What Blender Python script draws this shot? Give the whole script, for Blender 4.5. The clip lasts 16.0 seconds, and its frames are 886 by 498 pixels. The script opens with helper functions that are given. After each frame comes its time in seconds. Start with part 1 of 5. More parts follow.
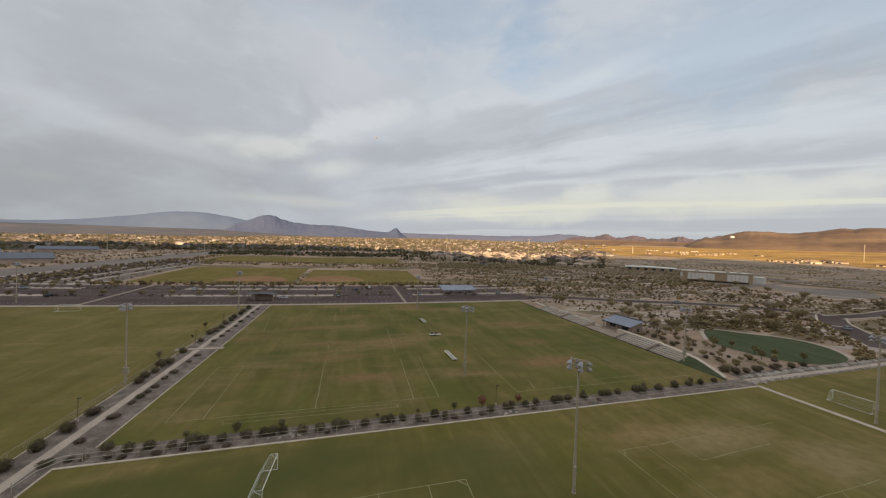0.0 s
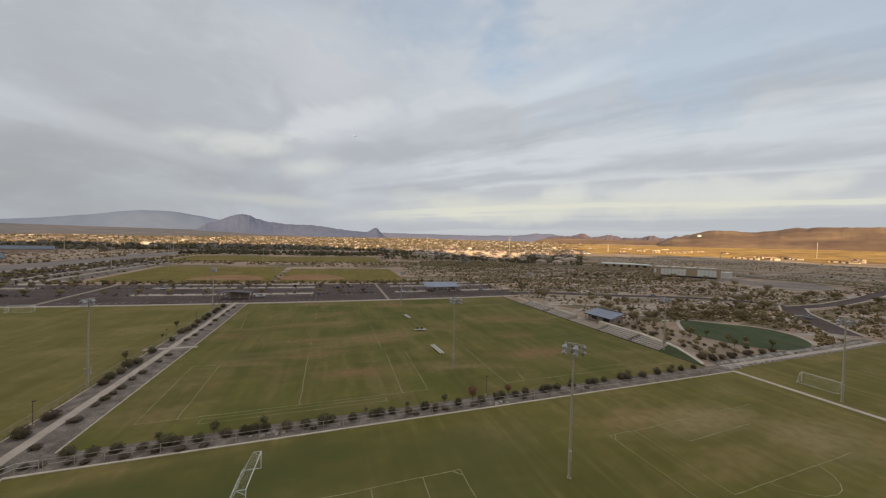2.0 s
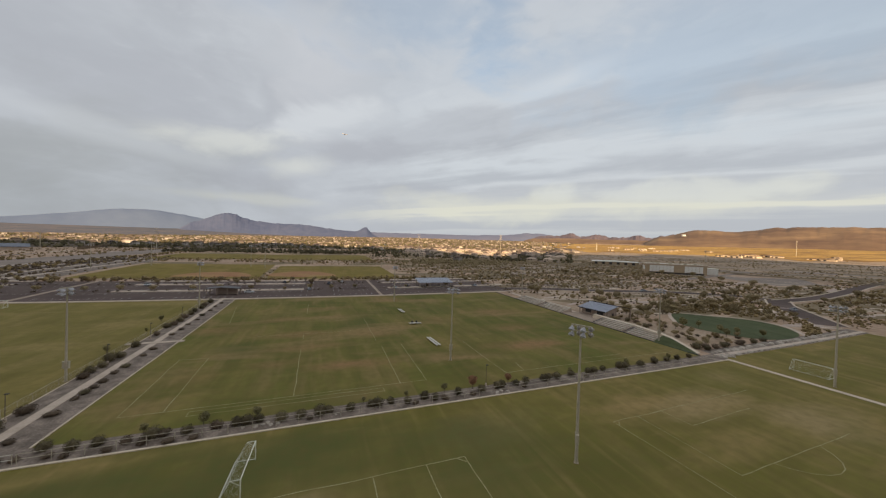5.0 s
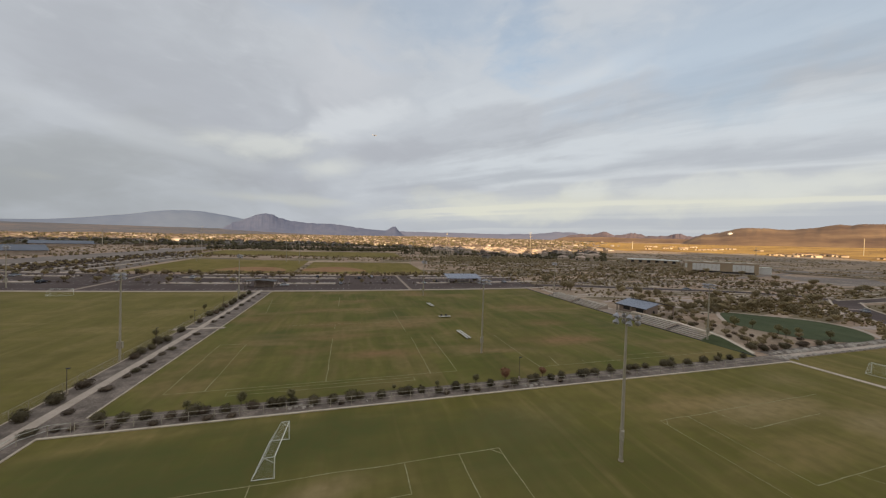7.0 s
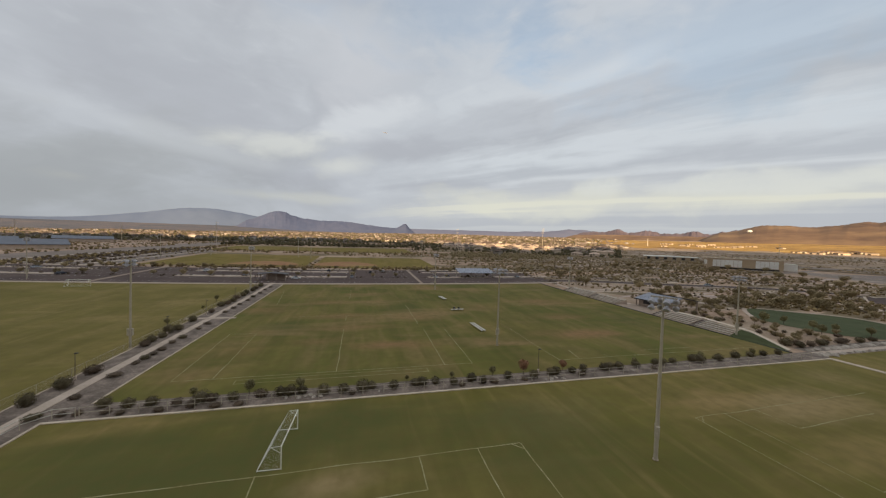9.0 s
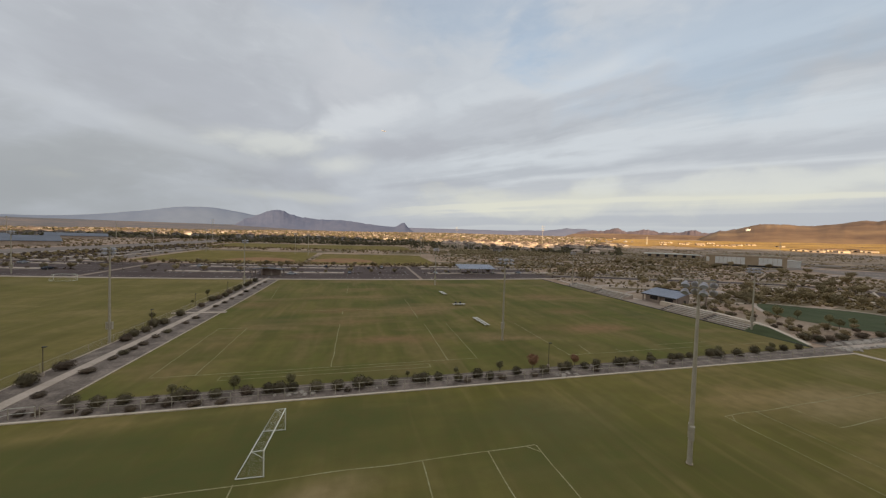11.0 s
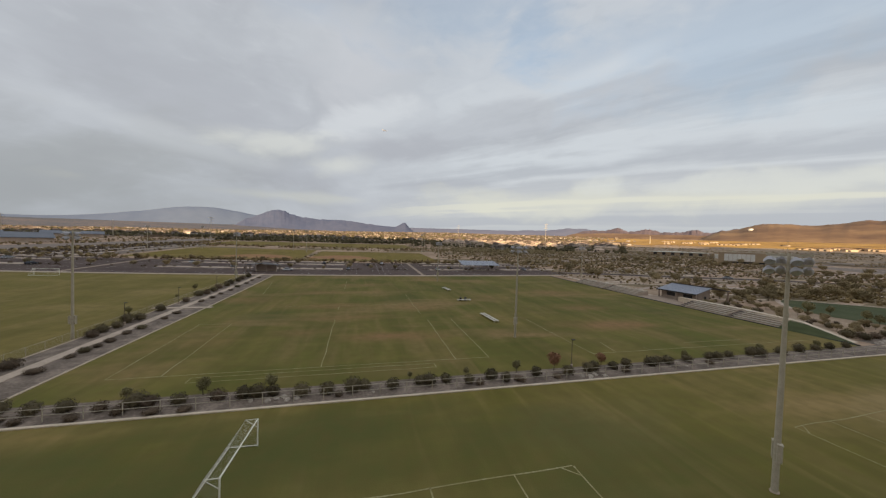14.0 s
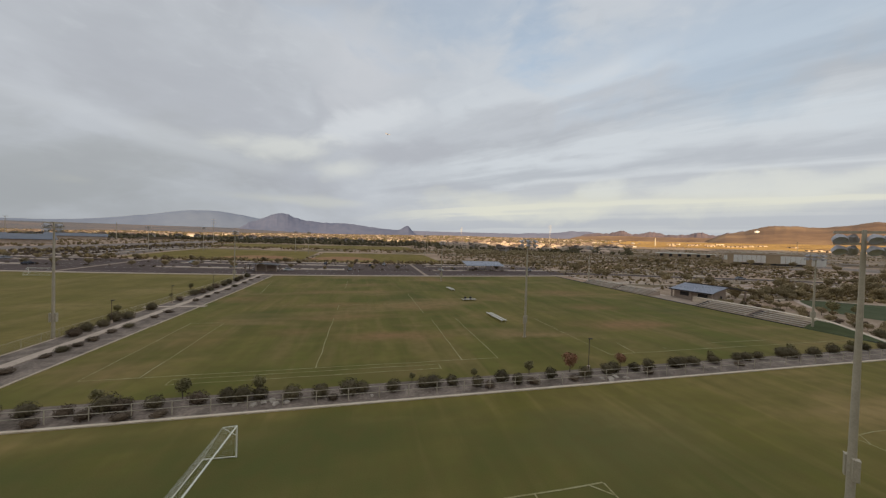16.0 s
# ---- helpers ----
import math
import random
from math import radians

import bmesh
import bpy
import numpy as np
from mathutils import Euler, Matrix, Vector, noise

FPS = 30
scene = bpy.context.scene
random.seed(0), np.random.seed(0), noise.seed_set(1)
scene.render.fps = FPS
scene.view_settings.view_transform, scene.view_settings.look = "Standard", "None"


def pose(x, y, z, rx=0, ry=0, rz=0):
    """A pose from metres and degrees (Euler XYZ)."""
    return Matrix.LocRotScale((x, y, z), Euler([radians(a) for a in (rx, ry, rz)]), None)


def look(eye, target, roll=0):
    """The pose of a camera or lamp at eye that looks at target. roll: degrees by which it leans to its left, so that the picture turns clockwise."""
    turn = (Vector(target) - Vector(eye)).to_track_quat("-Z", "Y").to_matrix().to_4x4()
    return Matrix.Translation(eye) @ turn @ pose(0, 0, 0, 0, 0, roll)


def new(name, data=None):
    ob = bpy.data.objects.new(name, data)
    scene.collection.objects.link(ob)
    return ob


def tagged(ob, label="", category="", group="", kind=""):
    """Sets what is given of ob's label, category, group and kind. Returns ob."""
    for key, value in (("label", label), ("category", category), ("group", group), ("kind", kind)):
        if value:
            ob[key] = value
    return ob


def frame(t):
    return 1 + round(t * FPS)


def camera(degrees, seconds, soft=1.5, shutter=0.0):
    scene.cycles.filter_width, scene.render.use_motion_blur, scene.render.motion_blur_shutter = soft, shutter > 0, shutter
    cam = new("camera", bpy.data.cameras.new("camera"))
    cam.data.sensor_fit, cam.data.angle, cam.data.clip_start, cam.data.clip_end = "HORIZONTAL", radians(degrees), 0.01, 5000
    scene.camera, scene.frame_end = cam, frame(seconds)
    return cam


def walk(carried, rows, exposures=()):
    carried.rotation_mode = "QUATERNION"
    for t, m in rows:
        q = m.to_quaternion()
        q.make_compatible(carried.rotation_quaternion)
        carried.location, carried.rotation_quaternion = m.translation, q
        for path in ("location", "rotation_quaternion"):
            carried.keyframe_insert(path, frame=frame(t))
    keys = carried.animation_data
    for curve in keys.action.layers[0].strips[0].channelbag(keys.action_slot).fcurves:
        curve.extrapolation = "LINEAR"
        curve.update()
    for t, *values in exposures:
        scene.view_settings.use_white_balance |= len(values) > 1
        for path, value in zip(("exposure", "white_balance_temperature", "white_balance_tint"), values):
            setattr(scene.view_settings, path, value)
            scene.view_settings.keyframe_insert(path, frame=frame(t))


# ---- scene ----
cam = camera(107.1, 16.0, soft=1.3)
PATH = [
    (0, (-0.004, -1.528, 34.138), (0.532, 0.399, 34.108), 2.0),
    (0.5, (-0.362, -1.021, 33.602), (0.239, 0.886, 33.576), 2.0),
    (1, (-0.723, -0.546, 33.049), (-0.095, 1.353, 33.022), 1.9),
    (1.5, (-1.047, -0.120, 32.449), (-0.412, 1.776, 32.421), 1.8),
    (2, (-1.313, 0.295, 31.845), (-0.662, 2.186, 31.818), 1.8),
    (2.5, (-1.567, 0.708, 31.292), (-0.884, 2.587, 31.266), 1.8),
    (3, (-1.840, 1.124, 30.801), (-1.100, 2.982, 30.775), 1.8),
    (5.5, (-2.559, 2.755, 28.510), (-1.881, 4.636, 28.483), 1.8),
    (6, (-2.591, 3.199, 27.928), (-1.986, 5.105, 27.899), 1.8),
    (6.5, (-2.583, 3.629, 27.303), (-2.011, 5.545, 27.269), 1.8),
    (7, (-2.547, 4.134, 26.662), (-1.999, 6.057, 26.625), 1.8),
    (7.5, (-2.495, 4.735, 26.083), (-1.962, 6.662, 26.041), 1.8),
    (8, (-2.475, 5.450, 25.498), (-1.956, 7.381, 25.452), 1.8),
    (8.5, (-2.502, 6.300, 24.899), (-1.998, 8.235, 24.849), 1.9),
    (9, (-2.512, 7.219, 24.302), (-2.025, 9.158, 24.249), 1.9),
    (11.5, (-1.993, 12.925, 21.355), (-1.493, 14.861, 21.296), 1.9),
    (12, (-1.878, 14.211, 20.867), (-1.375, 16.145, 20.807), 1.9),
    (12.5, (-1.726, 15.472, 20.413), (-1.230, 17.409, 20.350), 1.9),
    (13, (-1.561, 16.685, 19.942), (-1.071, 18.623, 19.879), 1.9),
    (13.5, (-1.389, 17.847, 19.464), (-0.900, 19.786, 19.404), 1.9),
    (14, (-1.198, 18.974, 18.964), (-0.707, 20.912, 18.907), 1.9),
    (14.5, (-1.014, 20.044, 18.453), (-0.530, 21.983, 18.402), 1.9),
    (15, (-0.837, 21.070, 17.988), (-0.362, 23.012, 17.942), 1.8),
    (15.5, (-0.669, 21.938, 17.559), (-0.196, 23.881, 17.516), 1.8),
    (16, (-0.507, 22.742, 17.119), (-0.034, 24.685, 17.081), 1.8),
]
walk(cam, [(t, look(eye, target, roll)) for t, eye, target, roll in PATH], [(0.0, 0.86), (16.0, 0.86)])

# ---- light ----
SUN_EL, SUN_AZ = radians(14.0), radians(200.0)  # the sun stands low behind the park
world = bpy.data.worlds.new("sky")
scene.world = world
world.use_nodes = True


def nodes_of(tree):
    tree.nodes.clear()
    return tree.nodes, tree.links


def setup_world():
    """An overcast evening sky: long cloud streets in the east, soft grey banks in the west, a few thin blue gaps."""
    n, l = nodes_of(world.node_tree)
    sky = n.new("ShaderNodeTexSky")
    sky.sky_type, sky.sun_disc = "NISHITA", False
    sky.sun_elevation, sky.sun_rotation = SUN_EL, SUN_AZ
    sky.air_density, sky.dust_density = 1.0, 2.0
    co = n.new("ShaderNodeTexCoord")
    sep = n.new("ShaderNodeSeparateXYZ")
    l.new(co.outputs["Generated"], sep.inputs[0])

    def m(op, a, b=None, c=None):
        k = n.new("ShaderNodeMath")
        k.operation = op
        for i, v in enumerate((a, b, c)):
            if v is None:
                continue
            if isinstance(v, (int, float)):
                k.inputs[i].default_value = v
            else:
                l.new(v, k.inputs[i])
        return k.outputs[0]

    def span(v, lo, hi, top=1.0):
        k = n.new("ShaderNodeMapRange")
        k.interpolation_type = "SMOOTHSTEP"
        k.inputs["From Min"].default_value, k.inputs["From Max"].default_value, k.inputs["To Max"].default_value = lo, hi, top
        l.new(v, k.inputs["Value"])
        return k.outputs[0]

    def blend(fac, a, b, mode="MIX"):
        k = n.new("ShaderNodeMix")
        k.data_type, k.blend_type = "RGBA", mode
        l.new(fac, k.inputs["Factor"])
        l.new(a, k.inputs["A"])
        if isinstance(b, tuple):
            k.inputs["B"].default_value = (*b, 1)
        else:
            l.new(b, k.inputs["B"])
        return k.outputs["Result"]

    def noise_of(x, y, scale, detail, rough, dist=0.0, seed=0.0):
        v = n.new("ShaderNodeCombineXYZ")
        l.new(x, v.inputs[0])
        l.new(y, v.inputs[1])
        v.inputs[2].default_value = seed
        t = n.new("ShaderNodeTexNoise")
        t.inputs["Scale"].default_value, t.inputs["Detail"].default_value = scale, detail
        t.inputs["Roughness"].default_value, t.inputs["Distortion"].default_value = rough, dist
        l.new(v.outputs[0], t.inputs["Vector"])
        return t.outputs[0]

    z = m("MAXIMUM", sep.outputs[2], 0.0)
    az = m("MULTIPLY", m("ARCTAN2", sep.outputs[0], sep.outputs[1]), 180 / math.pi)
    el = m("MULTIPLY", m("ARCSINE", z), 180 / math.pi)
    up = m("ADD", z, 0.02)
    px, py = m("DIVIDE", sep.outputs[0], up), m("DIVIDE", sep.outputs[1], up)
    # across and along the cloud streets, which run from the north-west to the south-east
    across = m("ADD", m("MULTIPLY", px, 0.79), m("MULTIPLY", py, 0.61))
    along = m("SUBTRACT", m("MULTIPLY", px, 0.61), m("MULTIPLY", py, 0.79))
    deep = m("LOGARITHM", m("MAXIMUM", across, 0.35), 2.0)
    run = m("DIVIDE", along, m("ADD", m("MAXIMUM", across, 0.35), 1.0))

    big = noise_of(az, m("MULTIPLY", el, 2.0), 0.035, 5, 0.5, 0.8)
    rag = m("SUBTRACT", noise_of(az, m("MULTIPLY", el, 1.9), 0.075, 5, 0.50, 0.5, 3.0), 0.5)
    wisp = m("SUBTRACT", noise_of(az, m("MULTIPLY", el, 2.6), 0.20, 6, 0.55, 0.6, 8.0), 0.5)
    streak = m("SUBTRACT", noise_of(m("MULTIPLY", deep, 3.2), m("MULTIPLY", run, 1.5), 0.9, 7, 0.56, 0.45, 1.0), 0.5)

    # the west: soft banks
    ramp = n.new("ShaderNodeValToRGB")
    e = ramp.color_ramp.elements
    e[0].position, e[0].color = 0.26, (0.392, 0.408, 0.450, 1)
    e[1].position, e[1].color = 0.74, (0.492, 0.512, 0.556, 1)
    l.new(m("ADD", m("MULTIPLY_ADD", rag, 0.40, big), m("MULTIPLY", wisp, 0.08)), ramp.inputs[0])
    west = ramp.outputs[0]

    # the east: streets at set distances across, ragged by the streak noise
    where = m("ADD", m("MULTIPLY_ADD", streak, 1.0, deep), m("MULTIPLY", rag, 0.45))
    street = n.new("ShaderNodeValToRGB")
    stops = ((0.20, (0.482, 0.508, 0.558)), (0.70, (0.494, 0.522, 0.573)), (0.98, (0.530, 0.556, 0.600)), (1.20, (0.457, 0.477, 0.521)), (1.38, (0.417, 0.436, 0.478)), (1.52, (0.481, 0.504, 0.546)), (1.66, (0.547, 0.575, 0.617)),
             (1.93, (0.434, 0.455, 0.498)), (2.18, (0.539, 0.560, 0.595)), (2.42, (0.461, 0.477, 0.513)), (2.60, (0.498, 0.509, 0.529)), (2.74, (0.630, 0.622, 0.560)), (2.92, (0.640, 0.630, 0.565)), (3.08, (0.498, 0.508, 0.527)),
             (3.32, (0.436, 0.452, 0.487)), (3.62, (0.432, 0.447, 0.482)), (3.84, (0.489, 0.501, 0.521)), (4.05, (0.457, 0.470, 0.500)))
    ce = street.color_ramp.elements
    for i, (p, c) in enumerate(stops):
        k = ce[i] if i < 2 else ce.new(p / 4.6)
        k.position, k.color = p / 4.6, (*c, 1)
    street.color_ramp.interpolation = "EASE"
    l.new(m("DIVIDE", where, 4.6), street.inputs[0])
    east_fac = span(m("MULTIPLY_ADD", rag, 22.0, az), -6.0, 24.0)
    col = blend(east_fac, west, street.outputs[0])
    col = blend(m("MULTIPLY", span(wisp, 0.02, 0.22, 0.15), span(el, 3.0, 9.0)), col, (0.57, 0.59, 0.625))
    col = blend(m("MULTIPLY", span(wisp, -0.03, -0.22, 0.15), span(el, 3.0, 9.0)), col, (0.39, 0.405, 0.44))

    def spot(a0, e0, ra, re_, turn, colour, top, ragged=1.5):
        """One soft, ragged bank or break, at an azimuth and height, in degrees."""
        c, s = math.cos(radians(turn)), math.sin(radians(turn))
        da, de = m("SUBTRACT", az, a0), m("SUBTRACT", el, e0)
        u = m("DIVIDE", m("ADD", m("MULTIPLY", da, c), m("MULTIPLY", de, s)), ra)
        v = m("DIVIDE", m("SUBTRACT", m("MULTIPLY", de, c), m("MULTIPLY", da, s)), re_)
        r = m("SQRT", m("ADD", m("MULTIPLY", u, u), m("MULTIPLY", v, v)))
        r = m("ADD", m("MULTIPLY_ADD", rag, 2.2 * ragged, r), m("MULTIPLY", wisp, 0.5 * ragged))
        nonlocal col
        col = blend(span(r, 1.25, 0.15, top), col, colour)

    GREY, PALE, WARM = (0.385, 0.397, 0.440), (0.600, 0.620, 0.655), (0.650, 0.640, 0.555)
    spot(-20, 18.5, 26, 8.0, 4, GREY, 0.62, 1.1)
    spot(-38, 6, 34, 9, 0, (0.350, 0.362, 0.370), 0.45)
    spot(-9, 9.0, 9, 2.2, 5, GREY, 0.60)
    spot(-28, 12.6, 15, 1.6, -9, PALE, 0.35)
    spot(-1, 27, 9, 9, 0, (0.54, 0.55, 0.59), 0.6)
    spot(1.5, 19.5, 12, 2.6, 18, PALE, 0.70)
    spot(-13, 14.2, 9, 1.9, 4, (0.605, 0.612, 0.595), 0.75)
    spot(-3.5, 11.4, 5, 1.8, 10, (0.605, 0.612, 0.595), 0.70)
    spot(10, 15.2, 10, 2.0, 6, GREY, 0.70)
    spot(14, 9.0, 16, 1.2, 3, GREY, 0.45)
    spot(41, 26, 8, 1.4, 12, PALE, 0.65)
    spot(36, 6.6, 30, 2.6, 1, WARM, 0.68, 1.5)
    spot(52, 8.6, 15, 1.3, -2, (0.620, 0.632, 0.622), 0.5, 1.8)
    spot(-12, 6.0, 18, 1.0, 0, WARM, 0.30)
    dim = n.new("ShaderNodeMix")
    dim.data_type, dim.blend_type = "RGBA", "MULTIPLY"
    dim.inputs["Factor"].default_value = 1.0
    l.new(sky.outputs[0], dim.inputs["A"])
    dim.inputs["B"].default_value = (0.20, 0.19, 0.18, 1)
    spot(29, 36, 12, 6, 70, dim.outputs["Result"], 0.42, 1.2)
    spot(12, 37, 24, 9, 0, dim.outputs["Result"], 0.36, 1.0)
    spot(62, 27, 30, 9, 0, dim.outputs["Result"], 0.36, 1.0)
    bg = n.new("ShaderNodeBackground")
    col = blend(m("MULTIPLY", span(az, 2.0, -32.0), span(el, 17.0, 4.0)), col, (0.80, 0.805, 0.80), "MULTIPLY")
    tint = n.new("ShaderNodeMix")
    tint.data_type, tint.blend_type = "RGBA", "MULTIPLY"
    tint.inputs["Factor"].default_value = 1.0
    l.new(col, tint.inputs["A"])
    tint.inputs["B"].default_value = (0.985, 1.0, 0.988, 1)
    bg.inputs["Strength"].default_value = 0.625
    l.new(tint.outputs["Result"], bg.inputs[0])
    out = n.new("ShaderNodeOutputWorld")
    l.new(bg.outputs[0], out.inputs[0])


setup_world()
sun_data = bpy.data.lights.new("sun", "SUN")
sun_data.energy, sun_data.angle, sun_data.color = 4.3, radians(0.6), (1.0, 0.72, 0.42)
sun = new("sun", sun_data)
sun_way = Vector((math.sin(SUN_AZ) * math.cos(SUN_EL), math.cos(SUN_AZ) * math.cos(SUN_EL), math.sin(SUN_EL)))
sun.matrix_world = look(sun_way * 300 + Vector((0, 0, 900)), (0, 0, 900))


# ---- the lie of the land ----
def ground_z(x, y):
    """Level under the pitches, then rising gently away from them, more to the east than to the west."""
    d = math.hypot(x, y)
    if d < 105:
        return 0.0
    z = 0.000125 * (min(d, 205) - 105) ** 2
    if d > 205:
        z += 0.025 * (min(d, 350) - 205)
    if d > 350:
        az = max(-45.0, min(75.0, math.degrees(math.atan2(x, y))))
        s = max(0.004, min(0.029, 0.0070 + 0.00042 * (az + 38)))
        c = max(0.0, min(1.0, (math.cos(math.atan2(x, y)) + 0.6) / 0.7))
        s *= c * c * (3 - 2 * c)
        z += s * (min(d, 2600) - 350) + 0.35 * s * max(0.0, d - 2600)
        z += 3.0 * max(0.0, min(1.0, (d - 450) / 600)) * noise.noise((x * 0.004, y * 0.004, 0))
    return z


# ---- materials ----
def material(name, colors, scale=1.0, rough=0.85, metal=0.0, bump=0.0, fine=None, random_value=0.0, spec=0.3, stretch=(1, 1, 1), mottle=0.5, island=0.0):
    """Two scales of noise between two or three colours, with bump and a little change from piece to piece."""
    mat = bpy.data.materials.new(name)
    mat.use_nodes = True
    n, l = mat.node_tree.nodes, mat.node_tree.links
    b = n["Principled BSDF"]
    b.inputs["Roughness"].default_value, b.inputs["Metallic"].default_value = rough, metal
    b.inputs["Specular IOR Level"].default_value = spec
    co = n.new("ShaderNodeTexCoord")
    mp = n.new("ShaderNodeMapping")
    mp.inputs["Scale"].default_value = stretch
    l.new(co.outputs["Object"], mp.inputs[0])
    t1 = n.new("ShaderNodeTexNoise")
    t1.inputs["Scale"].default_value, t1.inputs["Detail"].default_value = scale, 5
    t2 = n.new("ShaderNodeTexNoise")
    t2.inputs["Scale"].default_value, t2.inputs["Detail"].default_value = fine or scale * 9, 4
    for t in (t1, t2):
        l.new(mp.outputs[0], t.inputs["Vector"])
    mx = n.new("ShaderNodeMix")
    mx.inputs["Factor"].default_value = mottle
    l.new(t1.outputs[0], mx.inputs["A"])
    l.new(t2.outputs[0], mx.inputs["B"])
    ramp = n.new("ShaderNodeValToRGB")
    e = ramp.color_ramp.elements
    e[0].position, e[1].position = 0.36, 0.64
    e[0].color, e[1].color = (*colors[0], 1), (*colors[-1], 1)
    if len(colors) == 3:
        ramp.color_ramp.elements.new(0.5).color = (*colors[1], 1)
    l.new(mx.outputs[0], ramp.inputs[0])
    last = ramp.outputs[0]
    if random_value:
        info = n.new("ShaderNodeObjectInfo")
        rng = n.new("ShaderNodeMapRange")
        rng.inputs["To Min"].default_value, rng.inputs["To Max"].default_value = 1 - random_value, 1 + random_value
        l.new(info.outputs["Random"], rng.inputs["Value"])
        hsv = n.new("ShaderNodeHueSaturation")
        l.new(rng.outputs[0], hsv.inputs["Value"])
        l.new(last, hsv.inputs["Color"])
        last = hsv.outputs[0]
    if island:
        geo = n.new("ShaderNodeNewGeometry")
        rng = n.new("ShaderNodeMapRange")
        rng.inputs["To Min"].default_value, rng.inputs["To Max"].default_value = 1 - island, 1 + island
        l.new(geo.outputs["Random Per Island"], rng.inputs["Value"])
        hsv = n.new("ShaderNodeHueSaturation")
        l.new(rng.outputs[0], hsv.inputs["Value"])
        l.new(last, hsv.inputs["Color"])
        last = hsv.outputs[0]
    l.new(last, b.inputs["Base Color"])
    if bump:
        bp = n.new("ShaderNodeBump")
        bp.inputs["Strength"].default_value, bp.inputs["Distance"].default_value = bump, 0.05
        l.new(t2.outputs[0], bp.inputs["Height"])
        l.new(bp.outputs[0], b.inputs["Normal"])
    return mat


def turf_material(name, green, dry, bare, bands, spots=(), worn=0.42, patchy=0.75, soil=None):
    """Mown winter turf: mowing bands, worn and dry patches, fine grain."""
    mat = bpy.data.materials.new(name)
    mat.use_nodes = True
    n, l = mat.node_tree.nodes, mat.node_tree.links
    b = n["Principled BSDF"]
    b.inputs["Roughness"].default_value = 0.95
    b.inputs["Specular IOR Level"].default_value = 0.15
    co = n.new("ShaderNodeTexCoord")

    def noise_tex(scale, detail, stretch=(1, 1, 1), dist=0.0):
        mp = n.new("ShaderNodeMapping")
        mp.inputs["Scale"].default_value = stretch
        l.new(co.outputs["Object"], mp.inputs[0])
        t = n.new("ShaderNodeTexNoise")
        t.inputs["Scale"].default_value, t.inputs["Detail"].default_value, t.inputs["Distortion"].default_value = scale, detail, dist
        l.new(mp.outputs[0], t.inputs["Vector"])
        return t.outputs[0]

    def mixed(fac, a, c):
        k = n.new("ShaderNodeMix")
        k.data_type = "RGBA"
        l.new(fac, k.inputs["Factor"])
        for s, v in (("A", a), ("B", c)):
            if isinstance(v, tuple):
                k.inputs[s].default_value = (*v, 1)
            else:
                l.new(v, k.inputs[s])
        return k.outputs["Result"]

    def span(v, lo, hi, top=1.0):
        k = n.new("ShaderNodeMapRange")
        k.inputs["From Min"].default_value, k.inputs["From Max"].default_value, k.inputs["To Max"].default_value = lo, hi, top
        l.new(v, k.inputs["Value"])
        return k.outputs[0]

    col = mixed(span(noise_tex(0.035, 4, dist=0.5), 0.42, 0.62, 0.85), green, dry)
    col = mixed(span(noise_tex(bands, 3, (1.0, 0.16, 1), 0.3), 0.42, 0.66, 0.50), col, tuple(c * 0.68 for c in green))
    col = mixed(span(noise_tex(0.14, 5, (1.0, 0.3, 1), 0.6), 0.50, 0.66, worn), col, bare)
    col = mixed(span(noise_tex(0.46, 4, (1.0, 0.08, 1), 0.5), 0.53, 0.72, 0.40), col, bare)
    col = mixed(span(noise_tex(0.36, 4, (1.0, 0.09, 1), 0.6), 0.48, 0.30, 0.42), col, tuple(c * 0.74 for c in green))
    col = mixed(span(noise_tex(0.055, 5, (0.45, 1.3, 1), 0.4), 0.62 - 0.10 * patchy, 0.74 - 0.08 * patchy, patchy), col, bare)
    col = mixed(span(noise_tex(0.22, 4, (0.14, 1.0, 1), 0.5), 0.50, 0.68, 0.30 * patchy), col, dry)
    col = mixed(span(noise_tex(0.075, 5, (0.5, 1.2, 1), 0.6), 0.46, 0.34, 0.45), col, tuple(c * 0.78 for c in green))
    for cx, cy, rx, ry, k in spots:
        off = n.new("ShaderNodeMapping")
        off.vector_type = "TEXTURE"
        off.inputs["Location"].default_value, off.inputs["Scale"].default_value = (cx, cy, 0), (rx, ry, 1000)
        l.new(co.outputs["Object"], off.inputs[0])
        far = n.new("ShaderNodeVectorMath")
        far.operation = "LENGTH"
        l.new(off.outputs[0], far.inputs[0])
        ragged = n.new("ShaderNodeMath")
        ragged.operation = "MULTIPLY_ADD"
        l.new(noise_tex(0.16, 5, (0.5, 1, 1)), ragged.inputs[0])
        ragged.inputs[1].default_value = 1.5
        l.new(far.outputs["Value"], ragged.inputs[2])
        col = mixed(span(ragged.outputs[0], 1.75, 0.85, abs(k)), col, (soil or bare) if k > 0 else tuple(c * s for c, s in zip(green, (0.62, 0.73, 0.92))))
    col = mixed(span(noise_tex(0.6, 6), 0.40, 0.72, 0.45), col, tuple(c * 0.58 for c in dry))
    l.new(col, b.inputs["Base Color"])
    bp = n.new("ShaderNodeBump")
    bp.inputs["Strength"].default_value, bp.inputs["Distance"].default_value = 0.4, 0.05
    l.new(noise_tex(9, 4), bp.inputs["Height"])
    l.new(bp.outputs[0], b.inputs["Normal"])
    return mat


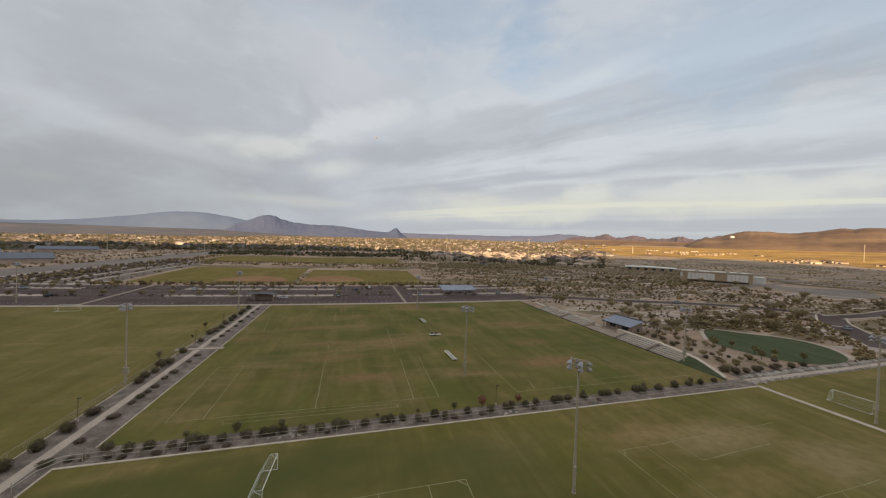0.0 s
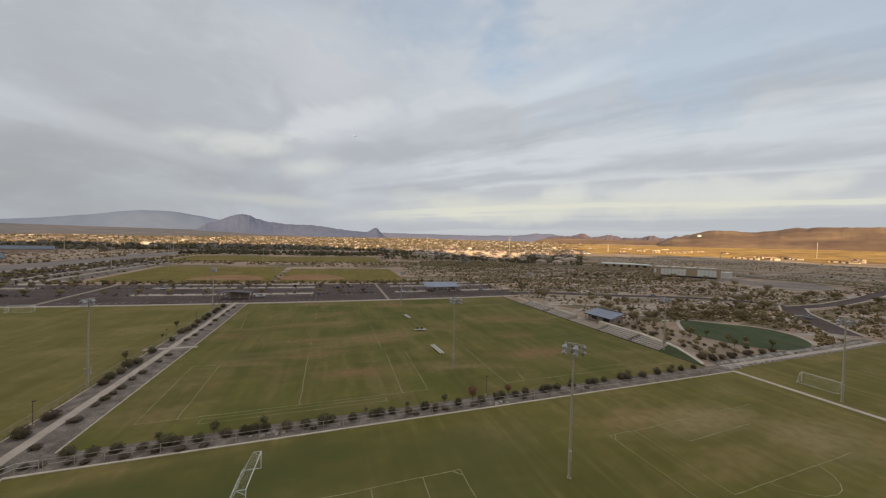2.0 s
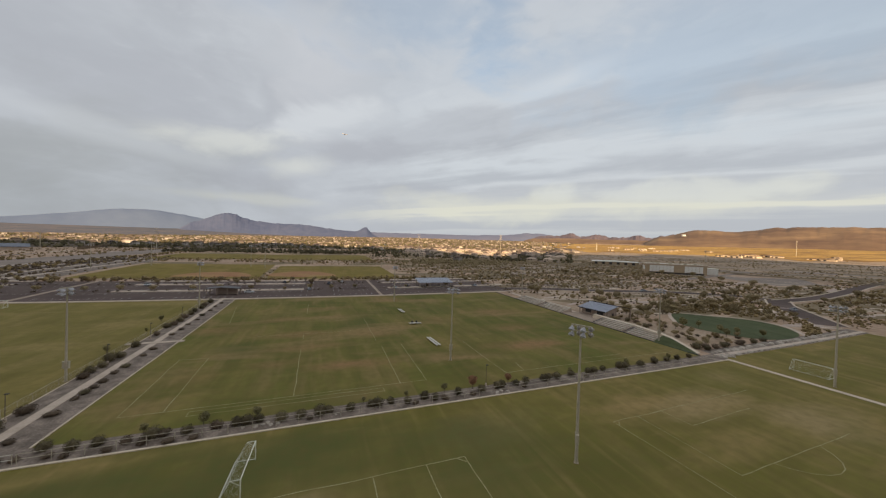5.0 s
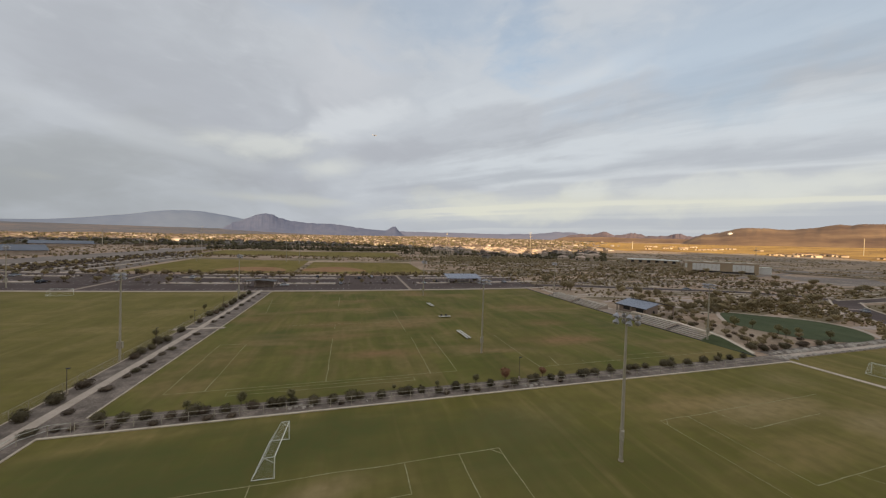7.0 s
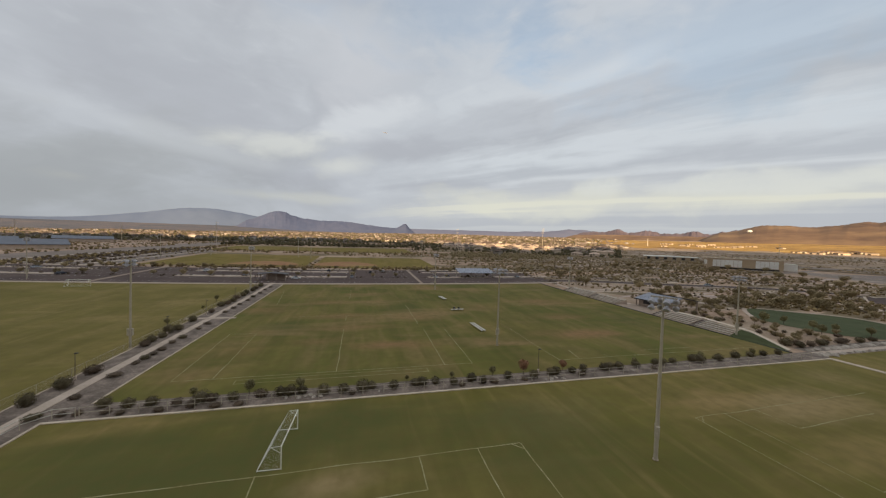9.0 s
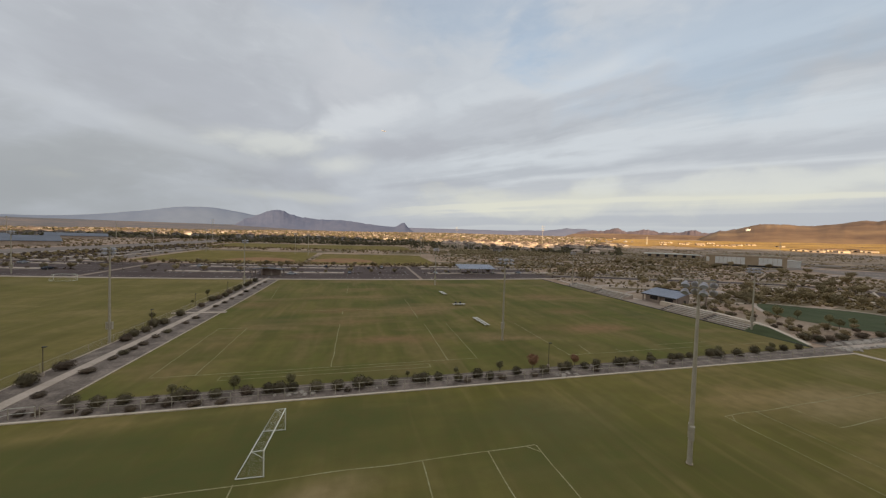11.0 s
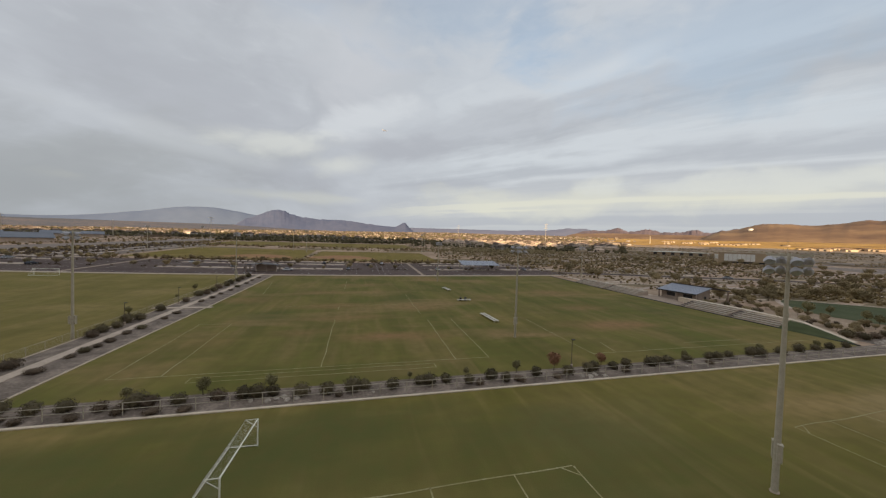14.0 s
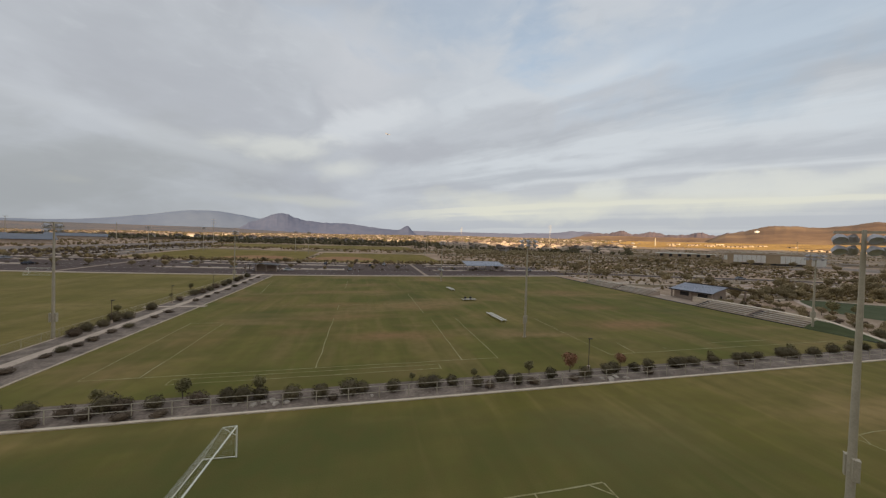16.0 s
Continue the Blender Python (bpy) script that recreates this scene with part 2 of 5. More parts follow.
TURF = turf_material("turf", (0.176, 0.152, 0.034), (0.257, 0.194, 0.061), (0.368, 0.249, 0.103), 0.30,
                     ((-12, 46, 38, 15, -0.75), (20, 36, 26, 14, -0.5), (-4.5, 40.5, 6.0, 3.2, 0.9), (69, 43, 13, 6.5, 0.85), (80, 32, 14, 8, 0.8), (61, 41, 6, 4, 0.5), (24, 48, 12, 7, 0.3), (86, 50, 10, 5, 0.4), (-26, 42, 20, 17, -0.85), (-2, 50, 26, 7, -0.8), (24, 44, 16, 12, -0.6), (-24, 30, 9, 6, 0.35), (8, 30, 8, 6, 0.4)), 0.22, soil=(0.375, 0.270, 0.128))
TURF_DARK = turf_material("turf_dark", (0.139, 0.139, 0.030), (0.238, 0.186, 0.054), (0.300, 0.200, 0.088), 0.22,
                          ((5, 82, 13, 4.5, 0.95), (-12, 86, 9, 4, 0.5), (57, 84, 17, 6, 0.95), (-2, 98, 15, 4, 0.7), (-30, 122, 12, 6, 0.6), (16, 106, 10, 4, 0.5), (62, 103, 14, 6, 0.6), (-8, 112, 16, 5, 0.6), (-14, 133, 14, 6, 0.5), (30, 168, 10, 9, 0.7), (-25, 82, 5, 6, 0.35), (70, 128, 16, 8, 0.55), (2, 150, 14, 5, 0.45), (40, 120, 9, 7, 0.4), (12, 122, 8, 10, -0.5), (84, 96, 8, 12, -0.5), (-22, 100, 7, 10, -0.5), (50, 140, 10, 9, -0.4)), patchy=0.95, soil=(0.300, 0.176, 0.080))
TURF_DRY = turf_material("turf_dry", (0.196, 0.162, 0.040), (0.259, 0.199, 0.062), (0.303, 0.228, 0.084), 0.1)
TURF_BALL = turf_material("turf_ball", (0.219, 0.168, 0.034), (0.280, 0.204, 0.052), (0.308, 0.214, 0.072), 0.1)
TURF_LUSH = turf_material("turf_lush", (0.082, 0.099, 0.044), (0.107, 0.118, 0.054), (0.121, 0.128, 0.064), 0.2)
PLAIN = material("desert_plain", [(0.306, 0.201, 0.127), (0.423, 0.290, 0.194), (0.541, 0.387, 0.275)], 0.02, 0.95, bump=0.2, fine=0.35)
GRAVEL = material("decomposed_granite", [(0.123, 0.095, 0.073), (0.214, 0.166, 0.130), (0.342, 0.270, 0.212)], 0.45, 0.95, bump=0.4, fine=3.5, mottle=0.4)
DIRT = material("bare_dirt", [(0.380, 0.284, 0.226), (0.540, 0.426, 0.352)], 0.12, 0.95, bump=0.3, fine=2)
BANK_DIRT = material("shaded_bank_dirt", [(0.29, 0.20, 0.125), (0.39, 0.28, 0.19), (0.50, 0.38, 0.27)], 0.15, 0.95, bump=0.4, fine=2.5)
TOWN_GROUND = material("town_yards", [(0.065, 0.048, 0.036), (0.112, 0.082, 0.058), (0.20, 0.152, 0.108)], 0.02, 0.95, fine=0.09)
BROWN_FLAT = material("brown_creosote_flat", [(0.25, 0.172, 0.108), (0.35, 0.248, 0.16), (0.48, 0.35, 0.235)], 0.02, 0.95, fine=0.14, stretch=(1, 1.6, 1))
ROOF_PALE = material("pale_tile_roof", [(0.375, 0.275, 0.203), (0.585, 0.450, 0.350)], 0.05, 0.9, fine=0.2, random_value=0.3)
PLAZA = material("tan_paving", [(0.30, 0.225, 0.165), (0.38, 0.29, 0.22), (0.46, 0.36, 0.28)], 0.3, 0.9, bump=0.15, fine=4)
CLAY = material("infield_clay", [(0.30, 0.14, 0.066), (0.37, 0.19, 0.085), (0.36, 0.245, 0.085)], 0.06, 0.95, fine=0.7)
CONCRETE = material("concrete", [(0.449, 0.355, 0.270), (0.535, 0.425, 0.330), (0.631, 0.510, 0.405)], 0.3, 0.9, bump=0.15, fine=5)
KERB = material("kerb_concrete", [(0.492, 0.395, 0.293), (0.685, 0.560, 0.423)], 0.5, 0.9, fine=6)
KERB_PALE = material("pale_mow_kerb", [(0.599, 0.490, 0.363), (0.770, 0.640, 0.493)], 0.5, 0.9, fine=6)
ASPHALT = material("asphalt", [(0.086, 0.060, 0.052), (0.155, 0.113, 0.096)], 0.06, 0.9, bump=0.2, fine=3, spec=0.12)
ROADWAY = material("worn_road", [(0.227, 0.179, 0.148), (0.324, 0.260, 0.214)], 0.04, 0.9, fine=2, spec=0.15)
PAINT = material("line_paint", [(0.24, 0.20, 0.072), (0.33, 0.29, 0.13), (0.46, 0.42, 0.24)], 0.25, 0.9, fine=3)
STALL = material("stall_paint", [(0.5, 0.5, 0.48), (0.7, 0.7, 0.68)], 0.5, 0.8)
STEEL = material("galvanised_steel", [(0.424, 0.370, 0.273), (0.551, 0.480, 0.361)], 1.5, 0.6, 0.0, fine=12)
ALUMINIUM = material("aluminium", [(0.541, 0.500, 0.414), (0.686, 0.640, 0.540)], 2.0, 0.45, 0.15, fine=15)
WHITE = material("white_paint", [(0.787, 0.763, 0.655), (0.896, 0.869, 0.749)], 3.0, 0.5, fine=20)
DARK = material("dark_metal", [(0.035, 0.03, 0.028), (0.06, 0.055, 0.05)], 2.0, 0.6, fine=15)
FLOOD_GREY = material("blue_grey_housing", [(0.357, 0.338, 0.348), (0.512, 0.488, 0.500)], 2.0, 0.5, 0.1, fine=12)
LENS = material("lamp_glass", [(0.55, 0.57, 0.62), (0.68, 0.70, 0.74)], 4, 0.2, fine=20)
ROOF_BLUE = material("blue_metal_roof", [(0.30, 0.315, 0.37), (0.39, 0.405, 0.455)], 0.4, 0.45, 0.1, fine=3)
ROOF_DARK = material("dark_metal_roof", [(0.06, 0.055, 0.055), (0.10, 0.09, 0.088)], 0.4, 0.5, 0.2, fine=3)
BLOCK = material("split_face_block", [(0.33, 0.25, 0.19), (0.43, 0.34, 0.27)], 0.8, 0.9, bump=0.4, fine=6)
TAN = material("tan_stucco", [(0.42, 0.31, 0.19), (0.50, 0.38, 0.25)], 0.15, 0.9, fine=2)
GLAZING = material("pale_window_bay", [(0.732, 0.708, 0.637), (0.878, 0.854, 0.779)], 0.3, 0.35, fine=3)
SHRUB = material("shrub_leaves", [(0.086, 0.069, 0.037), (0.159, 0.126, 0.069)], 1.5, 0.9, fine=8, random_value=0.3)
SHRUB_BROWN = material("dry_shrub_leaves", [(0.103, 0.074, 0.048), (0.190, 0.136, 0.090)], 1.5, 0.9, fine=8, random_value=0.25)
TREE_GREEN = material("tree_leaves", [(0.163, 0.144, 0.062), (0.273, 0.231, 0.106)], 1.2, 0.9, fine=6, random_value=0.25)
TREE_RED = material("red_leaves", [(0.27, 0.14, 0.075), (0.38, 0.20, 0.11)], 1.2, 0.9, fine=6)
SAGE = material("sage_leaves", [(0.214, 0.148, 0.068), (0.328, 0.229, 0.114)], 0.3, 0.95, fine=2, random_value=0.2, island=0.4)
OLIVE = material("desert_tree_leaves", [(0.253, 0.198, 0.104), (0.421, 0.329, 0.179)], 0.8, 0.95, fine=4, random_value=0.25)
CREOSOTE = material("creosote_leaves", [(0.174, 0.125, 0.055), (0.282, 0.203, 0.095)], 0.3, 0.95, fine=2, island=0.4)
# the low sun's gold is put into this ground colour, beyond the sun lamp
SUN_GOLD = material("sun_gold_ground", [(0.221, 0.119, 0.033), (0.410, 0.233, 0.054), (0.609, 0.366, 0.092)], 0.006, 1.0, fine=0.02, stretch=(1, 1.8, 1))
COVER = material("olive_ground_cover", [(0.175, 0.127, 0.067), (0.271, 0.200, 0.117)], 0.08, 1.0, fine=1.2)
TOWN_TREE = material("town_tree_leaves", [(0.071, 0.062, 0.032), (0.143, 0.116, 0.061)], 0.05, 0.95, fine=0.4, island=0.4)
# grey-blue base paints shade and haze onto a plain the sun still reaches
FAR_PLAIN_SHADE = material("far_plain_shade_grey", [(0.066, 0.077, 0.100), (0.109, 0.109, 0.125), (0.230, 0.173, 0.147)], 0.005, 1.0, fine=0.02, stretch=(0.5, 2.6, 1), mottle=0.45)
SLATE = material("grey_blue_roof", [(0.138, 0.150, 0.178), (0.190, 0.202, 0.231)], 0.1, 0.6, 0.1, fine=0.8)
BARK = material("bark", [(0.10, 0.075, 0.055), (0.18, 0.14, 0.105)], 3, 0.95, bump=0.4, fine=20)
STONE = material("pale_boulder", [(0.347, 0.294, 0.239), (0.510, 0.442, 0.361)], 0.8, 0.9, bump=0.4, fine=6, random_value=0.2)
STUCCO = material("house_stucco", [(0.13, 0.106, 0.085), (0.24, 0.203, 0.167), (0.54, 0.49, 0.43)], 0.02, 0.9, fine=0.09, random_value=0.3, island=0.55)
TILE_ROOF = material("tile_roof", [(0.085, 0.06, 0.045), (0.145, 0.102, 0.078), (0.28, 0.22, 0.175)], 0.02, 0.9, fine=0.09, random_value=0.3, island=0.5)
RUBBER = material("rubber", [(0.02, 0.02, 0.02), (0.035, 0.035, 0.035)], 4, 0.8)
AUTO_GLASS = material("auto_glass", [(0.02, 0.022, 0.025), (0.03, 0.032, 0.036)], 4, 0.1, spec=0.6)
CAR_PAINTS = [material("car_paint_" + k, [c, tuple(v * 1.15 for v in c)], 3, 0.25, spec=0.6) for k, c in (("white", (0.70, 0.70, 0.70)), ("silver", (0.36, 0.37, 0.39)), ("dark", (0.04, 0.045, 0.06)), ("red", (0.30, 0.04, 0.03)))]
# part of the evening sun's gold is carried by the hill colour itself
HILL_GOLD = material("sun_tinted_hill", [(0.125, 0.075, 0.051), (0.200, 0.122, 0.072), (0.289, 0.184, 0.098)], 0.004, 1.0, fine=0.022, stretch=(1, 1, 3), mottle=0.25)
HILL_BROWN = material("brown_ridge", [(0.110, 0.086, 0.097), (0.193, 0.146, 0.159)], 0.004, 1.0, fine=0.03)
# cloud shade and haze are painted into this hill's bluish base colour
HILL_DARK = material("hazy_shaded_hill", [(0.073, 0.095, 0.170), (0.105, 0.122, 0.193)], 0.003, 1.0, fine=0.02)
# distance haze is mixed into the base colour of this range
HILL_HAZE = material("haze_painted_range", [(0.118, 0.136, 0.210), (0.139, 0.152, 0.224)], 0.002, 1.0, fine=0.012)
# haze blue painted in, which also cools the warm sun on the range
HILL_BLUE_HAZE = material("haze_tinted_range", [(0.118, 0.156, 0.244), (0.136, 0.177, 0.262)], 0.002, 1.0, fine=0.012)


# ---- building tools ----
def mesh_of(name, verts, faces, mat, smooth=False):
    me = bpy.data.meshes.new(name)
    me.from_pydata(verts, [], faces)
    me.materials.append(mat)
    if smooth:
        me.polygons.foreach_set("use_smooth", [True] * len(me.polygons))
    me.update()
    return me


def part(name, me, parent=None, label="", at=None):
    ob = new(name, me)
    if parent is not None:
        ob.parent = parent
    if at is not None:
        ob.matrix_basis = at
    if label:
        ob["label"] = label
    return ob


def thing(name, label, category, at=None, group="", kind=""):
    ob = new(name)
    ob.empty_display_size = 0.2
    if at is not None:
        ob.matrix_basis = at
    return tagged(ob, label, category, group, kind)


class Shape:
    """Collects boxes, tubes and sheets into one mesh."""

    def __init__(self):
        self.v, self.f = [], []

    def add(self, verts, faces):
        k = len(self.v)
        self.v += [tuple(p) for p in verts]
        self.f += [tuple(i + k for i in f) for f in faces]
        return self

    def box(self, x0, y0, z0, x1, y1, z1, m=None):
        p = [Vector((x, y, z)) for z in (z0, z1) for y in (y0, y1) for x in (x0, x1)]
        p = [m @ q for q in p] if m else p
        return self.add(p, [(0, 2, 3, 1), (4, 5, 7, 6), (0, 1, 5, 4), (1, 3, 7, 5), (3, 2, 6, 7), (2, 0, 4, 6)])

    def tube(self, a, b, r0, r1=None, n=8):
        a, b = Vector(a), Vector(b)
        r1 = r0 if r1 is None else r1
        q = (b - a).to_track_quat("Z", "Y")
        ring = [(math.cos(2 * math.pi * i / n), math.sin(2 * math.pi * i / n)) for i in range(n)]
        p = [a + q @ Vector((c * r0, s * r0, 0)) for c, s in ring] + [b + q @ Vector((c * r1, s * r1, 0)) for c, s in ring]
        f = [(i, (i + 1) % n, n + (i + 1) % n, n + i) for i in range(n)]
        return self.add(p + p, f + [tuple(range(2 * n, 3 * n))[::-1], tuple(range(3 * n, 4 * n))])

    def prism(self, outline, y0, y1, m=None):
        """An outline in x and z, drawn along y."""
        n = len(outline)
        p = [Vector((x, y, z)) for y in (y0, y1) for x, z in outline]
        p = [m @ q for q in p] if m else p
        return self.add(p, [(i, (i + 1) % n, n + (i + 1) % n, n + i) for i in range(n)] + [tuple(range(n))[::-1], tuple(range(n, 2 * n))])

    def mesh(self, name, mat, smooth=False):
        return mesh_of(name, self.v, self.f, mat, smooth)


def sheet(name, corners, lift, mat, label, category, step=8.0, thick=0.0, kind="structure"):
    """A four-cornered surface that lies on the land."""
    a, b, c, d = [Vector((x, y, 0)) for x, y in corners]
    nu = max(1, int(max((b - a).length, (c - d).length) / step))
    nv = max(1, int(max((d - a).length, (c - b).length) / step))
    verts, faces = [], []
    for j in range(nv + 1):
        for i in range(nu + 1):
            u, v = i / nu, j / nv
            p = a * (1 - u) * (1 - v) + b * u * (1 - v) + c * u * v + d * (1 - u) * v
            verts.append((p.x, p.y, ground_z(p.x, p.y) + lift))
    w = nu + 1
    faces = [(j * w + i, j * w + i + 1, (j + 1) * w + i + 1, (j + 1) * w + i) for j in range(nv) for i in range(nu)]
    if thick:
        k = len(verts)
        rim = [i for i in range(w)] + [j * w + nu for j in range(1, nv + 1)] + [nv * w + i for i in range(nu - 1, -1, -1)] + [j * w for j in range(nv - 1, 0, -1)]
        verts += [(verts[i][0], verts[i][1], verts[i][2] - thick) for i in rim]
        faces += [(rim[i], k + i, k + (i + 1) % len(rim), rim[(i + 1) % len(rim)]) for i in range(len(rim))]
    ob = new(name, mesh_of(name, verts, faces, mat))
    return tagged(ob, label, category, kind=kind)


def rect(name, x0, y0, x1, y1, lift, mat, label, category, **kw):
    return sheet(name, [(x0, y0), (x1, y0), (x1, y1), (x0, y1)], lift, mat, label, category, **kw)


def oval(name, cx, cy, rx, ry, lift, mat, label, category, turn=0.0, inner=0.0, start=0.0, end=360.0, kind="structure"):
    verts, faces, n, rings = [], [], 64, 5
    for j in range(rings + 1):
        for i in range(n + 1):
            a = radians(start + (end - start) * i / n)
            r = inner + (1 - inner) * j / rings
            x, y = rx * r * math.cos(a), ry * r * math.sin(a)
            x, y = cx + x * math.cos(radians(turn)) - y * math.sin(radians(turn)), cy + x * math.sin(radians(turn)) + y * math.cos(radians(turn))
            verts.append((x, y, ground_z(x, y) + lift))
    w = n + 1
    faces = [(j * w + i, (j + 1) * w + i, (j + 1) * w + i + 1, j * w + i + 1) for j in range(rings) for i in range(n)]
    return tagged(new(name, mesh_of(name, verts, faces, mat)), label, category, kind=kind)


def leaf_lawn(name, plan, lift, mat, label, category):
    """A lawn with a smooth closed edge round a few plan corners."""
    n, edge = len(plan), []
    for i in range(n):
        p = [Vector(plan[(i + k) % n]) for k in (-1, 0, 1, 2)]
        for s in range(8):
            t = s / 8
            edge.append(0.5 * (2 * p[1] + (p[2] - p[0]) * t + (2 * p[0] - 5 * p[1] + 4 * p[2] - p[3]) * t * t + (3 * p[1] - p[0] - 3 * p[2] + p[3]) * t ** 3))
    mid = sum(edge, Vector((0, 0))) / len(edge)
    verts = [(mid.x, mid.y, ground_z(mid.x, mid.y) + lift)]
    for r in (0.35, 0.7, 1.0):
        for e in edge:
            q = mid.lerp(e, r)
            verts.append((q.x, q.y, ground_z(q.x, q.y) + lift))
    m = len(edge)
    faces = [(0, 1 + (i + 1) % m, 1 + i) for i in range(m)]
    for k in range(2):
        faces += [(1 + k * m + i, 1 + k * m + (i + 1) % m, 1 + (k + 1) * m + (i + 1) % m, 1 + (k + 1) * m + i) for i in range(m)]
    return tagged(new(name, mesh_of(name, verts, faces, mat)), label, category, kind="structure")


def on(x, y, lift=0.0, turn=0.0):
    return pose(x, y, ground_z(x, y) + lift, 0, 0, turn)


# ---- land ----
def build_land():
    radii = [0.0] + [4.0 * k for k in range(1, 101)]
    r = 400.0
    while r < 4850:
        r *= 1.035
        radii.append(min(r, 4880))
    naz = 240
    verts = [(0, 0, 0)]
    for r in radii[1:]:
        for i in range(naz):
            a = 2 * math.pi * i / naz
            x, y = r * math.sin(a), r * math.cos(a)
            verts.append((x, y, ground_z(x, y)))
    faces = [(0, 1 + (i + 1) % naz, 1 + i) for i in range(naz)]
    for k in range(len(radii) - 2):
        o, p = 1 + k * naz, 1 + (k + 1) * naz
        faces += [(o + i, o + (i + 1) % naz, p + (i + 1) % naz, p + i) for i in range(naz)]
    ob = new("ground", mesh_of("ground", verts, faces, PLAIN, True))
    tagged(ob, "pale brown desert plain with dry scrub, rising to hills", "ground", kind="structure")


build_land()


def ridge(name, az0, az1, dist, peaks, base, mat, label, depth=700.0, rough=0.10, seed=0.0, steps=220, relief=0.16, crag=0.55):
    """A range of hills: peaks are (azimuth, elevation above the base line, half width), in degrees."""
    rows = 15
    verts = []
    for j in range(rows + 1):
        u = j / rows * 2 - 1
        for i in range(steps + 1):
            az = az0 + (az1 - az0) * i / steps
            r = dist + depth * u
            x, y = r * math.sin(radians(az)), r * math.cos(radians(az))
            el = base + sum(h * math.exp(-((az - a) / w) ** 2) for a, h, w in peaks)
            edge = max(0.0, min(1.0, (az - az0) / 2.0, (az1 - az) / 2.0))
            top = (34 + dist * math.tan(radians(el)) - ground_z(x, y)) * edge ** 0.7
            jag = noise.fractal((az * crag + seed, u * 1.3, seed), 0.7, 2.0, 6)
            fold = 1 - abs(u) ** (1.25 + 0.15 * noise.noise((az * 0.35, 3.0, seed)))
            z = ground_z(x, y) - 8 + (top + 8) * fold * (1 + rough * jag) 
            z += top * relief * noise.fractal((az * 0.55 + seed, u * 2.0, 7.0), 1.0, 2.0, 5) * (1 - abs(u)) * min(1.0, abs(u) * 3)
            verts.append((x, y, z))
    w = steps + 1
    faces = [(j * w + i, j * w + i + 1, (j + 1) * w + i + 1, (j + 1) * w + i) for j in range(rows) for i in range(steps)]
    ob = new(name, mesh_of(name, verts, faces, mat, True))
    return tagged(ob, label, "mountain", kind="structure")


ridge("backdrop_far_range", -62, -2, 4300, [(-22, 2.38, 7.6), (-31, 0.25, 5), (-8, 1.3, 8)], 0.95, HILL_BLUE_HAZE, "mountain range far beyond the town, haze blue in its colour", 350, 0.02, 1.0, relief=0.02)
ridge("backdrop_dark_hill", -19, 9.5, 3900, [(-13, 1.75, 2.8), (-9, 0.6, 3.2), (-3, 0.75, 4.8), (7.3, 0.8, 0.9)], 1.72, HILL_DARK, "hill with a long sloping shoulder, shade and haze in its colour", 330, 0.045, 2.0, 500, relief=0.03, crag=0.8)
ridge("backdrop_low_range", 4, 43, 4450, [(20, 0.06, 8), (34.8, 0.62, 2.2), (30, 0.2, 3), (37.6, 0.42, 1.7)], 1.70, HILL_HAZE, "low hills on the horizon, painted in haze blue", 250, 0.05, 3.0, relief=0.02)
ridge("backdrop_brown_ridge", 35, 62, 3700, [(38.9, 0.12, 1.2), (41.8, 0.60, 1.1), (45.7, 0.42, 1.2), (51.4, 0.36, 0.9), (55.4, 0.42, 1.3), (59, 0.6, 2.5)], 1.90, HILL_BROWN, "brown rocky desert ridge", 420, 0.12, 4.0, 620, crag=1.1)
ridge("backdrop_tan_foothills", 34, 64, 3300, [(42, 0.15, 4), (50, 0.06, 3), (60, 0.35, 3)], 1.45, HILL_GOLD, "tan foothills below the rocky ridge", 420, 0.05, 6.0, 420, relief=0.05, crag=0.7)
ridge("backdrop_gold_hills", 52, 112, 3100, [(58.6, 0.98, 3.0), (65, 0.62, 4.4), (70, 0.95, 6), (84, 1.5, 10), (98, 1.3, 10)], 1.95, HILL_GOLD, "long bare hillside in low golden sunlight", 900, 0.045, 5.0, 520, relief=0.045, crag=0.6)


def build_shade_ridge():
    """An unseen ridge added behind the park to cast the evening shade over the fields."""
    verts, n, rows = [], 160, 12
    for j in range(rows + 1):
        u = j / rows * 2 - 1
        for i in range(n + 1):
            x = -3600 + 7200 * i / n
            top = 405 - 34 * max(0.0, min(1.0, (x + 420) / 160)) + 62 * max(0.0, min(1.0, (-330 - x) / 350)) - 25 * max(0.0, min(1.0, (-800 - x) / 150)) - 125 * max(0.0, min(1.0, (x - 310) / 120)) + 26 * noise.fractal((x * 0.007, 0.0, 5.0), 0.8, 2.0, 5)
            fade = max(0.0, min(1.0, (3600 - abs(x)) / 500))
            verts.append((x, -800 + 520 * u, -6 + (top + 6) * fade * (1 - abs(u) ** 1.2) * (1 + 0.1 * noise.noise((x * 0.004, u * 3, 1)) * (1 - abs(u)) * abs(u))))
    w = n + 1
    faces = [(j * w + i, j * w + i + 1, (j + 1) * w + i + 1, (j + 1) * w + i) for j in range(rows) for i in range(n)]
    ob = new("backdrop_shade_ridge", mesh_of("shade_ridge", verts, faces, HILL_BROWN, True))
    tagged(ob, "unseen brown ridge added to shade the park", "mountain", kind="structure")


build_shade_ridge()

# ---- pitches, strips and paths ----
rect("lawn_main", -38.0, 62.2, 98.9, 176.6, 0.03, TURF_DARK, "mown green playing field with worn brown patches", "lawn")
rect("lawn_near", -40.1, -60, 102.2, 57.4, 0.03, TURF, "mown green playing field, dry in places", "lawn")
rect("lawn_west", -260, -60, -47.4, 177.0, 0.03, TURF_DRY, "yellowish green winter playing field", "lawn")
rect("lawn_east", 103.8, -60, 188, 59.2, 0.03, TURF, "green playing field beside the walkway", "lawn")
